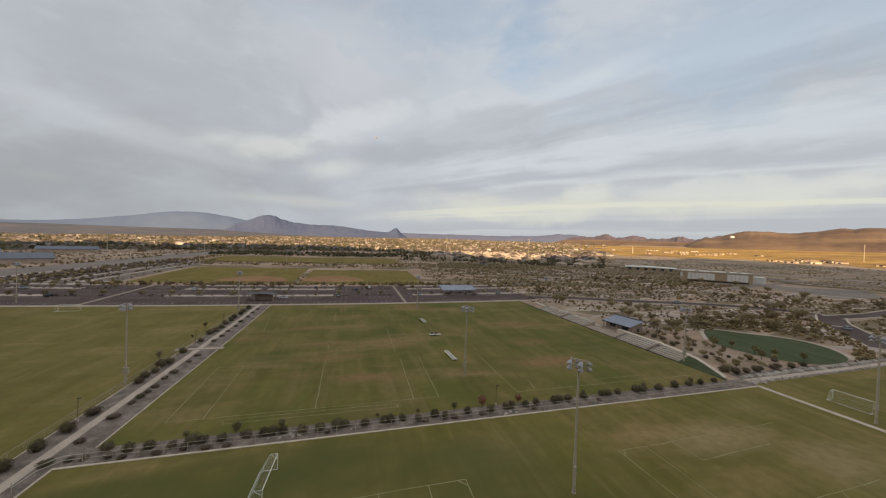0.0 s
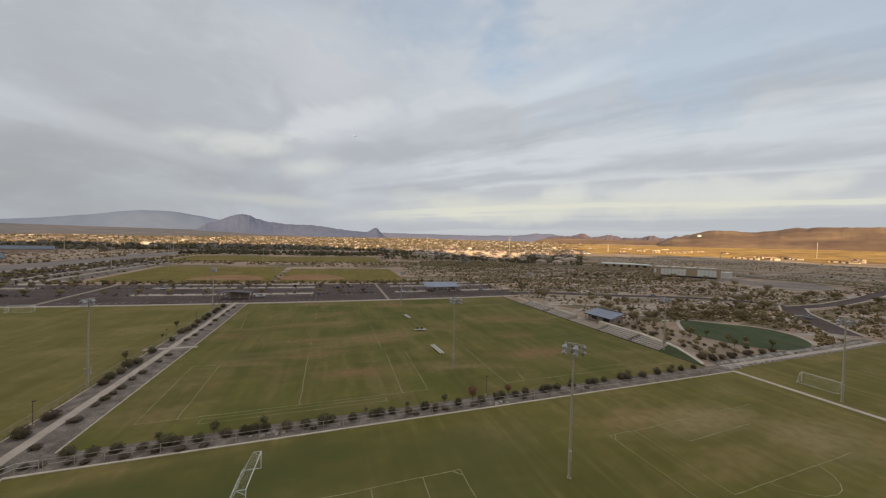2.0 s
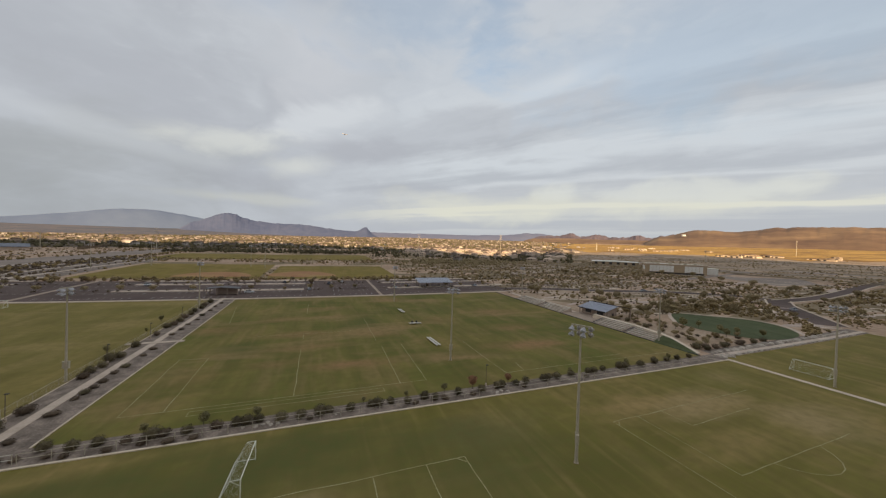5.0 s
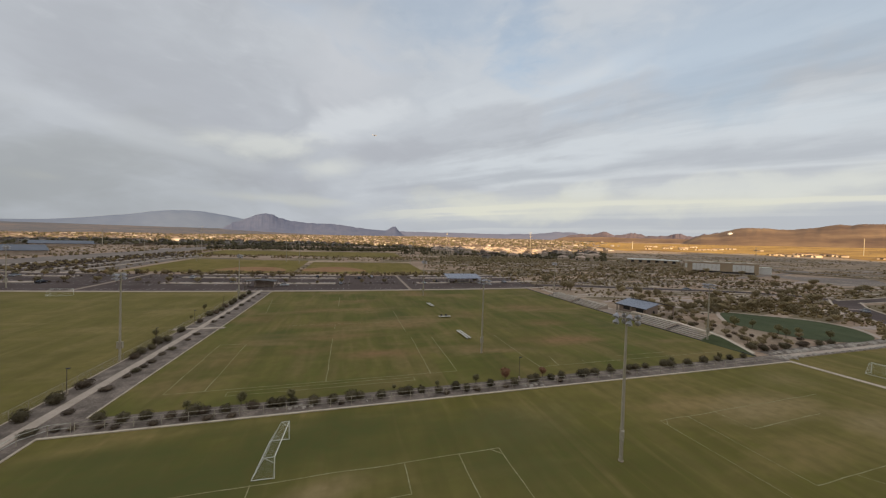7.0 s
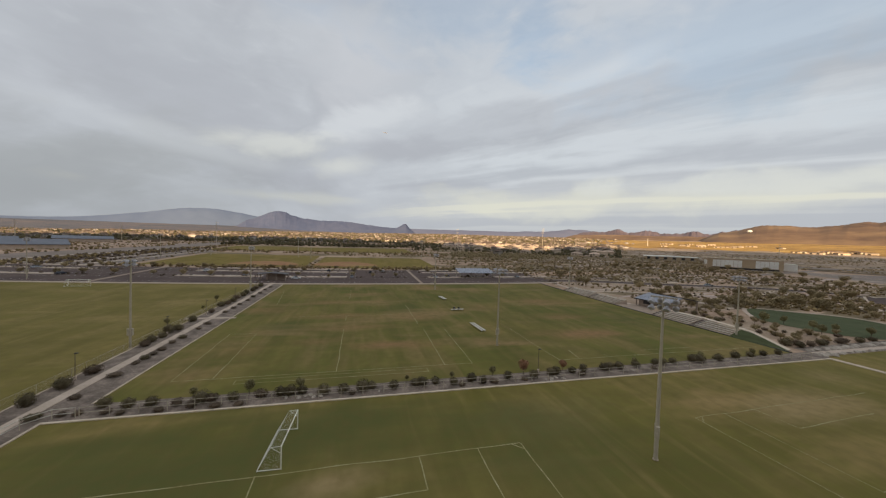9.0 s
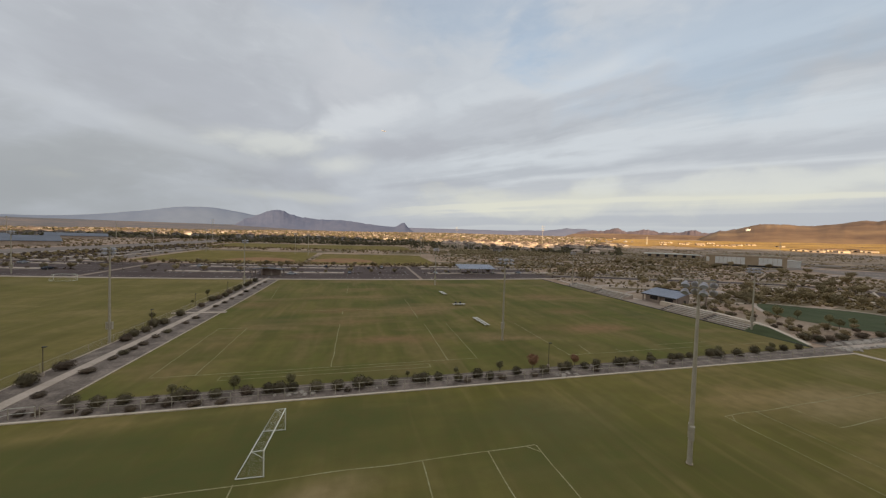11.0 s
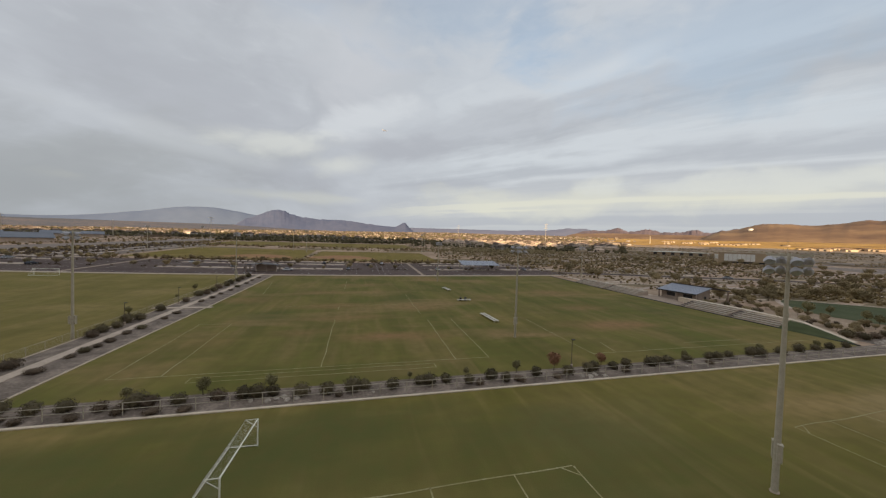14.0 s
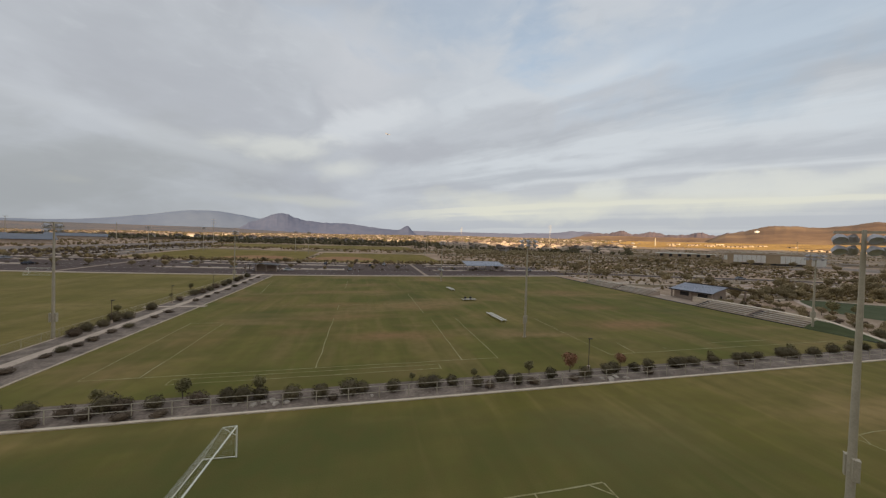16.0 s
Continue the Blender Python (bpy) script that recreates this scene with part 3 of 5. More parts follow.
rect("ground_strip_west", -47.4, 57.8, -38.0, 177.0, 0.05, GRAVEL, "gravel planting strip along the path", "gravel strip")
rect("ground_strip_southwest", -47.4, -60, -40.2, 57.8, 0.05, GRAVEL, "gravel planting strip along the path", "gravel strip")
rect("ground_strip_south", -38.0, 57.8, 103.5, 62.2, 0.05, GRAVEL, "gravel planting strip between two playing fields", "gravel strip")
rect("pavement_west_path", -44.2, -60, -42.6, 181.0, 0.12, CONCRETE, "pale concrete footpath between the fields", "footpath", thick=0.1)
rect("pavement_cross_path", -49.4, 111.2, -36.8, 112.8, 0.16, CONCRETE, "pale concrete landing across the planting strip", "footpath", thick=0.1)
rect("trim_kerb_west", -47.5, -60, -47.26, 177.0, 0.14, KERB, "concrete mowing kerb", "kerb", thick=0.14)
rect("trim_kerb_inner", -38.12, 62.2, -37.86, 176.6, 0.13, KERB, "concrete mowing kerb", "kerb", thick=0.14)
rect("trim_kerb_corner", -40.4, -60, -40.1, 57.8, 0.14, KERB, "concrete mowing kerb", "kerb", thick=0.14)
rect("trim_kerb_south", -40.1, 57.4, 103.0, 57.77, 0.14, KERB_PALE, "concrete mowing kerb along the planting strip", "kerb", thick=0.14)
rect("pavement_east_strip", 102.2, -60, 103.6, 57.9, 0.10, KERB, "pale concrete walkway between two fields", "footpath", thick=0.1)
rect("ground_strip_east", 103.6, 59.3, 190, 65.2, 0.045, GRAVEL, "gravel strip with boulders beside the path", "gravel strip")
rect("pavement_east_path", 103.5, 60.2, 190, 61.7, 0.12, CONCRETE, "pale concrete path edged with stones", "footpath", thick=0.1)
rect("pavement_north_path", -260, 177.2, 112, 179.6, 0.12, CONCRETE, "pale concrete path along the car park", "footpath", thick=0.1)
rect("road_car_park", -235, 180.0, 113, 238, 0.05, ASPHALT, "dark asphalt car park with planted islands", "car park")
rect("pavement_lot_path", 29.0, 179.6, 30.6, 240, 0.14, PLAZA, "concrete path through the car park", "footpath", thick=0.1)
rect("pavement_lot_path_west", -117.0, 179.6, -115.2, 258, 0.14, PLAZA, "concrete path through the car park", "footpath", thick=0.1)
leaf_lawn("lawn_oval", [(132, 78), (134, 92), (150, 104.5), (160, 97), (170, 86), (169, 75), (158, 65.6), (140, 66.2)], 0.06, TURF_LUSH, "dark green leaf-shaped lawn with young trees", "lawn")
oval("ground_dirt_bank", 116, 84, 13, 22, 0.03, BANK_DIRT, "bare pinkish dirt beside the oval lawn", "bare ground", turn=30)
rect("lawn_ball_west", -138, 250, -40.5, 350, 0.06, TURF_BALL, "yellow-green baseball outfield", "lawn")
rect("lawn_ball_east", -35.5, 248, 56, 338, 0.06, TURF_BALL, "yellow-green baseball outfield", "lawn")
oval("ground_infield", -69, 258, 23, 30, 0.12, CLAY, "reddish clay infield arc", "infield", inner=0.0, start=4, end=176)
oval("ground_infield_east", -14, 257, 25, 36, 0.12, CLAY, "reddish clay infield arc", "infield", inner=0.0, start=10, end=170)
rect("lawn_far", -165, 412, 62, 505, 0.08, TURF_BALL, "distant yellow-green lawn", "lawn", step=20)
sheet("road_avenue", [(-244, 150), (-216, 150), (-184, 640), (-232, 640)], 0.08, ROADWAY, "wide worn grey avenue", "road", step=20)
rect("ground_west_verge", -212, 240, -143, 425, 0.04, GRAVEL, "grey brown gravel beside the avenue lanes", "gravel strip")
sheet("road_far_east", [(300, 192), (700, 262), (700, 269), (300, 198)], 0.08, ROADWAY, "worn grey road through the scrub", "road", step=20)


def ribbon(name, points, width, lift, mat, label, category, kerb=False):
    """A winding way of even width along a few plan points."""
    way, n = [], len(points)
    for i in range(n - 1):
        p = [Vector(points[max(0, min(n - 1, i + k))]) for k in (-1, 0, 1, 2)]
        for s in range(10):
            t = s / 10
            way.append(0.5 * (2 * p[1] + (p[2] - p[0]) * t + (2 * p[0] - 5 * p[1] + 4 * p[2] - p[3]) * t * t + (3 * p[1] - p[0] - 3 * p[2] + p[3]) * t ** 3))
    way.append(Vector(points[-1]))
    sides = []
    for i, q in enumerate(way):
        d = (way[min(i + 1, len(way) - 1)] - way[max(i - 1, 0)]).normalized()
        sides.append((q, Vector((-d.y, d.x))))

    def strip(nm, o0, o1, up, m, lab, cat):
        verts = []
        for q, nrm in sides:
            for k in range(4):
                r = q + nrm * (o0 + (o1 - o0) * k / 3)
                verts.append((r.x, r.y, ground_z(r.x, r.y) + up))
        faces = [(4 * i + k, 4 * i + k + 1, 4 * i + k + 5, 4 * i + k + 4) for i in range(len(way) - 1) for k in range(3)]
        tagged(new(nm, mesh_of(nm, verts, faces, m)), lab, cat, kind="structure")

    strip(name, -width / 2, width / 2, lift, mat, label, category)
    if kerb:
        strip("trim_road_kerb", width / 2, width / 2 + 0.9, lift + 0.1, KERB, "pale concrete road kerb and walk", "kerb")
        strip("trim_road_kerb", -width / 2 - 0.9, -width / 2, lift + 0.1, KERB, "pale concrete road kerb and walk", "kerb")


ribbon("road_east_drive", [(246, 110), (236, 105), (226, 99), (206, 82.5), (191, 69.5)], 9.5, 0.07, ASPHALT, "dark asphalt drive curving past the lawn", "road", True)
ribbon("road_east", [(243, 108), (262, 107), (285, 107.5), (330, 113), (400, 124), (480, 132), (600, 142)], 7, 0.09, ASPHALT, "dark asphalt road through the scrub", "road", True)
ribbon("road_north_drive", [(113, 187), (140, 180), (170, 166), (200, 154), (225, 140), (240, 125), (243, 112)], 9, 0.06, ASPHALT, "dark asphalt road through the scrub", "road", True)
sheet("road_school_lot", [(330, 146), (372, 140), (412, 166), (350, 206)], 0.07, ROADWAY, "asphalt school car park beyond the scrub", "car park")
ribbon("pavement_school_walk", [(352, 140), (340, 158), (326, 182), (322, 205)], 2.2, 0.10, KERB, "pale concrete walk beside the school lot", "footpath")
ribbon("road_school", [(372, 132), (366, 170), (364, 205), (330, 225)], 8, 0.09, ROADWAY, "worn grey road to the school", "road", True)
ribbon("pavement_oval_walk", [(134, 93), (150, 105.6), (161, 98), (171, 87), (170.5, 75), (160, 64.6)], 1.4, 0.08, CONCRETE, "pale concrete walk round the oval lawn", "footpath")
ribbon("pavement_shelter_walk", [(119, 112), (132, 118), (150, 122), (175, 118), (205, 112)], 2.0, 0.07, CONCRETE, "pale concrete walk through the scrub", "footpath")
ribbon("pavement_scrub_walk", [(112, 150), (128, 146), (150, 138), (172, 128), (190, 122)], 2.2, 0.07, CONCRETE, "pale concrete walk through the scrub", "footpath")


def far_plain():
    """The plain between the town and the western mountains, shade and haze painted grey-blue."""
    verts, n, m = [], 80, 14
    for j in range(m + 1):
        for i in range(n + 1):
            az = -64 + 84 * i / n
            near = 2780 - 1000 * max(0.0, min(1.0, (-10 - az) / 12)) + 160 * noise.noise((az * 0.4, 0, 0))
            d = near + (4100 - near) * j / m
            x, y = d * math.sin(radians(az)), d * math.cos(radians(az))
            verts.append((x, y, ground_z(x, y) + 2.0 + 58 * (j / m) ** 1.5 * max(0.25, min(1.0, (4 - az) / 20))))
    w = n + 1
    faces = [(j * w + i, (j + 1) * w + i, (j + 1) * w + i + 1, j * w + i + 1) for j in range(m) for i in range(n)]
    tagged(new("ground_far_plain", mesh_of("far_plain", verts, faces, FAR_PLAIN_SHADE)), "plain below the far mountains, shade and haze in its colour", "plain", kind="structure")


def town_ground():
    """Yards and streets between the houses of the town."""
    verts, n, m = [], 90, 24
    for j in range(m + 1):
        for i in range(n + 1):
            az = -50 + 94 * i / n
            near = 700 - 190 * max(0.0, min(1.0, (az - 8) / 8)) + 40 * noise.noise((az * 0.5, 1, 0)) + 700 * max(0.0, (az - 37) / 8)
            far = 2770 + 60 * noise.noise((az * 0.5, 5, 0))
            d = near + (far - near) * j / m
            x, y = d * math.sin(radians(az)), d * math.cos(radians(az))
            verts.append((x, y, ground_z(x, y) + 0.5))
    w = n + 1
    faces = [(j * w + i, (j + 1) * w + i, (j + 1) * w + i + 1, j * w + i + 1) for j in range(m) for i in range(n)]
    tagged(new("ground_town", mesh_of("ground_town", verts, faces, TOWN_GROUND)), "brown yards and streets between the houses", "ground", kind="structure")


def brown_flat():
    """Bare brown flat behind the school."""
    verts, n, m = [], 60, 14
    for j in range(m + 1):
        for i in range(n + 1):
            az = 38 + 46 * i / n
            near = 560 + 60 * noise.noise((az * 0.3, 8, 0)) - 90 * max(0.0, min(1.0, (az - 52) / 14))
            d = near + (1150 - near) * j / m
            x, y = d * math.sin(radians(az)), d * math.cos(radians(az))
            verts.append((x, y, ground_z(x, y) + 0.35))
    w = n + 1
    faces = [(j * w + i, (j + 1) * w + i, (j + 1) * w + i + 1, j * w + i + 1) for j in range(m) for i in range(n)]
    tagged(new("ground_brown_flat", mesh_of("brown_flat", verts, faces, BROWN_FLAT)), "bare brown flat behind the school", "ground", kind="structure")


brown_flat()
far_plain()
town_ground()


def lines(name, segments, width, lift, label, mat=PAINT):
    s = Shape()
    for x0, y0, x1, y1 in segments:
        d = Vector((x1 - x0, y1 - y0))
        k = max(1, int(d.length / 1.6))
        side = Vector((-d.y, d.x)).normalized()
        nrm = side * width / 2

        def at(i):
            r = Vector((x0, y0)) + d * i / k
            return r + side * 0.16 * noise.noise((r.x * 0.22, r.y * 0.22, 1.0))

        for i in range(k):
            p, q = at(i), at(i + 1)
            c = [(p.x - nrm.x, p.y - nrm.y), (q.x - nrm.x, q.y - nrm.y), (q.x + nrm.x, q.y + nrm.y), (p.x + nrm.x, p.y + nrm.y)]
            s.add([(x, y, ground_z(x, y) + lift) for x, y in c], [(0, 1, 2, 3)])
    return tagged(new(name, s.mesh(name, mat)), label, "pitch marking", kind="structure")


W = 0.13
lines("trim_pitch_west", [(-31.7, 68.35, 19.6, 68.35), (-31.7, 68.35, -32.5, 95.35), (-25.8, 68.35, -26.6, 94.95), (-32.5, 95.35, -26.6, 94.95), (-6.2, 68.35, -6.3, 96.35), (-6.3, 106.35, -6.3, 111.35), (14, 68.35, 14.6, 93.85), (19.6, 68.35, 20.3, 93.65), (-6.3, 139.35, -6.3, 159.35)], W, 0.05, "faded white soccer lines on the main field")
lines("trim_pitch_south", [(-21.9, 67.2, 10.2, 67.2), (-21.9, 65.7, 10.2, 65.7), (10.2, 65.5, 10.2, 67.2), (-21.9, 65.7, -21.9, 67.2)], W, 0.05, "faded white soccer lines near the fence")
lines("trim_pitch_east", [(38.4, 67.1, 38.8, 91.8), (38.4, 67.1, 94.8, 67.1), (43.4, 67.1, 44.4, 72.4), (50.8, 67.1, 50.8, 68.8), (61.8, 69.8, 76.8, 69.8)], W, 0.05, "faded white soccer lines on the main field")
lines("trim_pitch_north", [(14, 100, 14, 128), (-20, 112, 10, 112), (-30, 130, -34, 160)], 0.12, 0.05, "very faint old soccer lines")
lines("trim_near_pitch_west", [(-36.45, 42.85, 16.85, 42.65), (16.85, 42.65, 17.05, -40.35), (11.35, 42.65, 11.05, -40.35), (4.45, 42.75, 4.45, 37.55), (4.45, 37.55, -12.95, 37.55), (-12.15, 42.85, -11.95, -40.35), (15.65, 42.65, 16.85, 41.45)], W, 0.05, "faded white soccer lines on the near field")
ARC = [(63.6 + 6.6 * math.cos(radians(a)), 30.4 + 6.6 * math.sin(radians(a))) for a in range(202, 339, 17)]
lines("trim_near_pitch_east", [(44.7, 43.2, 84, 44.0), (44.7, 43.2, 44.0, -40), (50.4, 43.3, 50.0, 27.9), (56.5, 43.4, 56.8, 38.2), (56.8, 38.2, 74, 38.9), (50.0, 27.9, 80, 28.3), (44.7, 42.0, 46.0, 43.2)] + [(*p, *q) for p, q in zip(ARC, ARC[1:])], 0.10, 0.05, "faded white soccer lines on the near field")


def build_stalls():
    for row, y in enumerate((184.5, 198.0, 208.4, 219.5, 230.4)):
        s = Shape()
        x = -228.0
        while x < 108:
            if not (26 < x < 34 or -120 < x < -112 or int((x + 228) / 2.75) % 14 in (0, 13)):
                s.add([(x + a, y + b, ground_z(x, y) + 0.075) for a, b in ((-0.07, -2.6), (0.07, -2.6), (0.07, 2.6), (-0.07, 2.6))], [(0, 1, 2, 3)])
            x += 2.75
        tagged(new("trim_stall_lines", s.mesh("stall_lines", STALL)), "row of white parking stall lines", "stall lines", kind="structure")
    for y in (203.2, 225.0, 238.5):
        for x0 in range(-226, 100, 44):
            if x0 < 31 < x0 + 42 or x0 < -116 < x0 + 42:
                continue
            ob = rect("planting_island", x0, y - 2.3, x0 + 40, y + 2.3, 0.2, CONCRETE, "pale kerbed planting island in the car park", "island", thick=0.2, kind="structure")


build_stalls()


# ---- sports lighting ----
def light_pole_meshes(height):
    pole = Shape().tube((0, 0, 0), (0, 0, height * 0.45), 0.23, 0.19, 12).tube((0, 0, height * 0.45), (0, 0, height + 0.9), 0.19, 0.11, 12).mesh("pole", STEEL, True)
    base = Shape().tube((0, 0, -0.1), (0, 0, 0.32), 0.33, 0.31, 14).mesh("footing", CONCRETE)
    return pole, base


FLOOD_BODY = Shape().tube((-0.26, 0, 0), (-0.04, 0, 0), 0.10, 0.18, 10).tube((-0.04, 0, 0), (0.20, 0, 0), 0.18, 0.27, 10).mesh("lamp_housing", FLOOD_GREY, True)
FLOOD_GLASS = Shape().tube((0.202, 0, 0), (0.22, 0, 0), 0.25, 0.25, 10).mesh("lamp_glass", LENS)
FLOOD_VISOR = Shape().add([(0.21 + (0.34 if k else 0.0), 0.28 * math.cos(radians(a)), 0.28 * math.sin(radians(a))) for k in (0, 1) for a in range(0, 181, 20)],
                          [(i, i + 1, i + 11, i + 10) for i in range(9)]).mesh("visor", FLOOD_GREY, True)


def sports_light(x, y, height, turn, label):
    ob = thing("sports_light_pole", label, "light pole", on(x, y, 0.0, turn), "sports lights round the fields")
    pole, base = light_pole_meshes(height)
    part("footing", base, ob, at=pose(0, 0, -0.22))
    part("pole", pole, ob)
    for dz, count in ((0.75, 4), (0.0, 4)):
        arm = part("crossarm", Shape().box(-0.07, -1.28, -0.08, 0.07, 1.28, 0.08).mesh("crossarm", STEEL), ob, at=pose(0.17, 0, height + dz))
        for k in range(count):
            yy = -1.1 + 2.2 * k / (count - 1)
            flip = 0 if (k + (dz < 0)) % 2 == 0 else 180
            lamp = part("floodlight", FLOOD_BODY, ob, at=pose(0.17 + (0.38 if flip == 0 else -0.38), yy, height + dz - 0.36, 0, 26, flip) @ Matrix.Diagonal((1.3, 1.3, 1.3, 1)))
            part("lamp_glass", FLOOD_GLASS, lamp)
            part("visor", FLOOD_VISOR, lamp)
    for side in (-1, 1):
        part("control_box", Shape().box(-0.22, -0.16, 0, 0.22, 0.16, 1.35).box(-0.24, -0.18, 1.35, 0.24, 0.18, 1.4).mesh("control_box", STEEL), ob, "grey electrical cabinet", pose(0.30 * side, 0.12 * side, 2.6, 0, 0, 0))
    return ob


for x, y, h, turn in ((30.85, 36.85, 17.9, 35), (29.15, 78.1, 17.5, 20), (-48.1, 87.6, 17.6, 160), (99.6, 75.0, 16.4, 160), (-46.7, 158.5, 18.0, 10),
                      (32.6, 160.5, 16.6, 0), (106.5, 160.5, 16.0, 160), (105.8, 39.0, 17.5, 20), (-141.0, 186.0, 17.0, 0)):
    sports_light(x, y, h, turn, "tall galvanised steel floodlight pole with two rows of lamps")
for x, y, h in ((-45.4, 318, 18), (-58, 330, 18), (-128, 330, 18), (58, 338, 18), (88, 480, 18), (-150, 300, 17)):
    sports_light(x, y, h, 90, "slender floodlight pole by the ball fields")


# ---- goals ----
def net(name, quads, step=0.15):
    """A knotted net: thin cords across each four-cornered face."""
    s = Shape()
    for a, b, c, d in quads:
        a, b, c, d = (Vector(p) for p in (a, b, c, d))
        nu, nv = max(2, int((b - a).length / step)), max(2, int((d - a).length / step))
        for i in range(nu + 1):
            s.tube(a.lerp(b, i / nu), d.lerp(c, i / nu), 0.002, n=3)
        for j in range(nv + 1):
            s.tube(a.lerp(d, j / nv), b.lerp(c, j / nv), 0.002, n=3)
    return s.mesh(name, WHITE)


def soccer_goal(x, y, turn, label, width=7.32, height=2.44, depth=2.3, top=1.0):
    """The mouth faces +x, the crossbar runs along y."""
    ob = thing("soccer_goal", label, "soccer goal", on(x, y, 0.03, turn), "soccer goals")
    h = width / 2
    for s in (-1, 1):
        part("post", Shape().tube((0, s * h, 0), (0, s * h, height), 0.06, n=10).mesh("post", WHITE, True), ob)
        part("side_bar", Shape().tube((-depth, s * h, 0.05), (0, s * h, 0.05), 0.045, n=8).mesh("side_bar", WHITE, True), ob)
        part("top_stay", Shape().tube((0, s * h, height), (-top, s * h, height - 0.05), 0.035, n=8).tube((-top, s * h, height - 0.05), (0, s * h, height - 0.75), 0.025, n=8).mesh("top_stay", WHITE, True), ob)
        part("rear_stay", Shape().tube((-top, s * h, height - 0.05), (-depth, s * h, 0.05), 0.015, n=6).mesh("rear_stay", WHITE, True), ob)
    part("crossbar", Shape().tube((0, -h, height), (0, h, height), 0.06, n=10).mesh("crossbar", WHITE, True), ob)
    part("rear_bar", Shape().tube((-depth, -h, 0.05), (-depth, h, 0.05), 0.045, n=8).mesh("rear_bar", WHITE, True), ob)
    t, d = (-top, height - 0.05), (-depth, 0.05)
    part("net", net("net", [((t[0], -h, t[1]), (t[0], h, t[1]), (d[0], h, d[1]), (d[0], -h, d[1])), ((0, -h, height), (0, h, height), (t[0], h, t[1]), (t[0], -h, t[1])),
                            ((0, -h, 0.05), (0, -h, height), (t[0], -h, t[1]), (d[0], -h, d[1])), ((0, h, 0.05), (0, h, height), (t[0], h, t[1]), (d[0], h, d[1]))]), ob, "slack white net")
    return ob


soccer_goal(-9.8, 47.05, -2.5, "white tubular soccer goal with a net, standing on near grass")
soccer_goal(112.9, 45.1, 0, "white tubular soccer goal beside the walkway", width=7.0, height=2.3)
soccer_goal(-112, 170, 90, "white tubular soccer goal far off on the dry field")


# ---- fences ----
def rail_fence(x0, x1, y, label, spacing=3.25, height=1.3):
    ob = thing("rail_fence", label, "fence", pose(0, 0, 0))
    n = round((x1 - x0) / spacing)
    post = Shape().tube((0, 0, 0), (0, 0, height), 0.045, n=8).mesh("post", STEEL, True)
    for k in range(n + 1):
        xx = x0 + (x1 - x0) * k / n
        part("post", post, ob, at=pose(xx, y, ground_z(xx, y) + 0.05))
    for z in (0.66, height):
        part("rail", Shape().tube((x0, y, z + 0.05), (x1, y, z + 0.05), 0.032, n=8).mesh("rail", STEEL, True), ob)
    return ob


rail_fence(-37.0, 98.0, 58.5, "pale two-rail metal pipe fence on gravel")


def fence_return():
    ob = thing("rail_fence", "short return of pale pipe fence at the corner", "fence", pose(0, 0, 0))
    run = [(-37.4, 58.5), (-39.7, 58.4), (-41.3, 56.4), (-41.5, 53.4)]
    for x, y in run:
        part("post", Shape().tube((x, y, 0.05), (x, y, 1.35), 0.045, n=8).mesh("post", STEEL, True), ob)
    for (xa, ya), (xb, yb) in zip(run, run[1:]):
        for z in (0.71, 1.35):
            part("rail", Shape().tube((xa, ya, z), (xb, yb, z), 0.042, n=8).mesh("rail", ALUMINIUM, True), ob)


fence_return()


def chain_link(x, y0, y1, height, label):
    ob = thing("chain_link_fence", label, "fence", pose(0, 0, 0))
    n = int((y1 - y0) / 3.0)
    post = Shape().tube((0, 0, 0), (0, 0, height), 0.03, n=6).mesh("post", STEEL, True)
    rail, wire = Shape(), Shape()
    for k in range(n + 1):
        y = y0 + (y1 - y0) * k / n
        part("post", post, ob, at=pose(x, y, ground_z(x, y) + 0.03))
        if k < n:
            yb = y0 + (y1 - y0) * (k + 1) / n
            za, zb = ground_z(x, y) + 0.03, ground_z(x, yb) + 0.03
            rail.tube((x, y, za + height), (x, yb, zb + height), 0.022, n=5)
            for i in range(14):
                t = i / 14
                ya, ye = y + (yb - y) * t, y + (yb - y) * (t + 0.42)
                wire.tube((x, ya, za), (x, ye, za + height), 0.005, n=3)
                wire.tube((x, ye, za), (x, ya, za + height), 0.005, n=3)
    part("rail", rail.mesh("rail", STEEL), ob)
    part("mesh", wire.mesh("mesh", STEEL), ob, "grey wire mesh")


chain_link(-47.9, 40, 176, 1.3, "low grey chain-link fence beside the dry field")


# ---- benches, bins ----
def player_bench(x, y, turn, length, label):
    ob = thing("player_bench", label, "bench", on(x, y, 0.03, turn), "benches on the field")
    for dx in (-0.42, 0.42):
        part("plank", Shape().box(dx - 0.27, -length / 2, 0.42, dx + 0.27, length / 2, 0.47).mesh("plank", ALUMINIUM), ob)
    n = max(2, int(length / 2))
    for k in range(n):
        yy = -length / 2 + 0.4 + (length - 0.8) * k / (n - 1)
        part("leg", Shape().box(-0.6, yy - 0.04, 0.36, 0.6, yy + 0.04, 0.42).box(-0.55, yy - 0.04, 0, -0.47, yy + 0.04, 0.36).box(0.47, yy - 0.04, 0, 0.55, yy + 0.04, 0.36).mesh("leg", STEEL), ob)
    return ob


player_bench(29.85, 93.3, 3, 8.4, "pair of long pale aluminium benches on the grass")
player_bench(30.75, 137.8, 4, 7.0, "pair of long pale aluminium benches on the grass")
player_bench(30.65, 115.85, 90, 4.4, "short pale aluminium bench beside black bins")


def bin_at(x, y):
    ob = thing("litter_bin", "black plastic litter bin standing by a bench", "litter bin", on(x, y, 0.03), "bins by the bench")
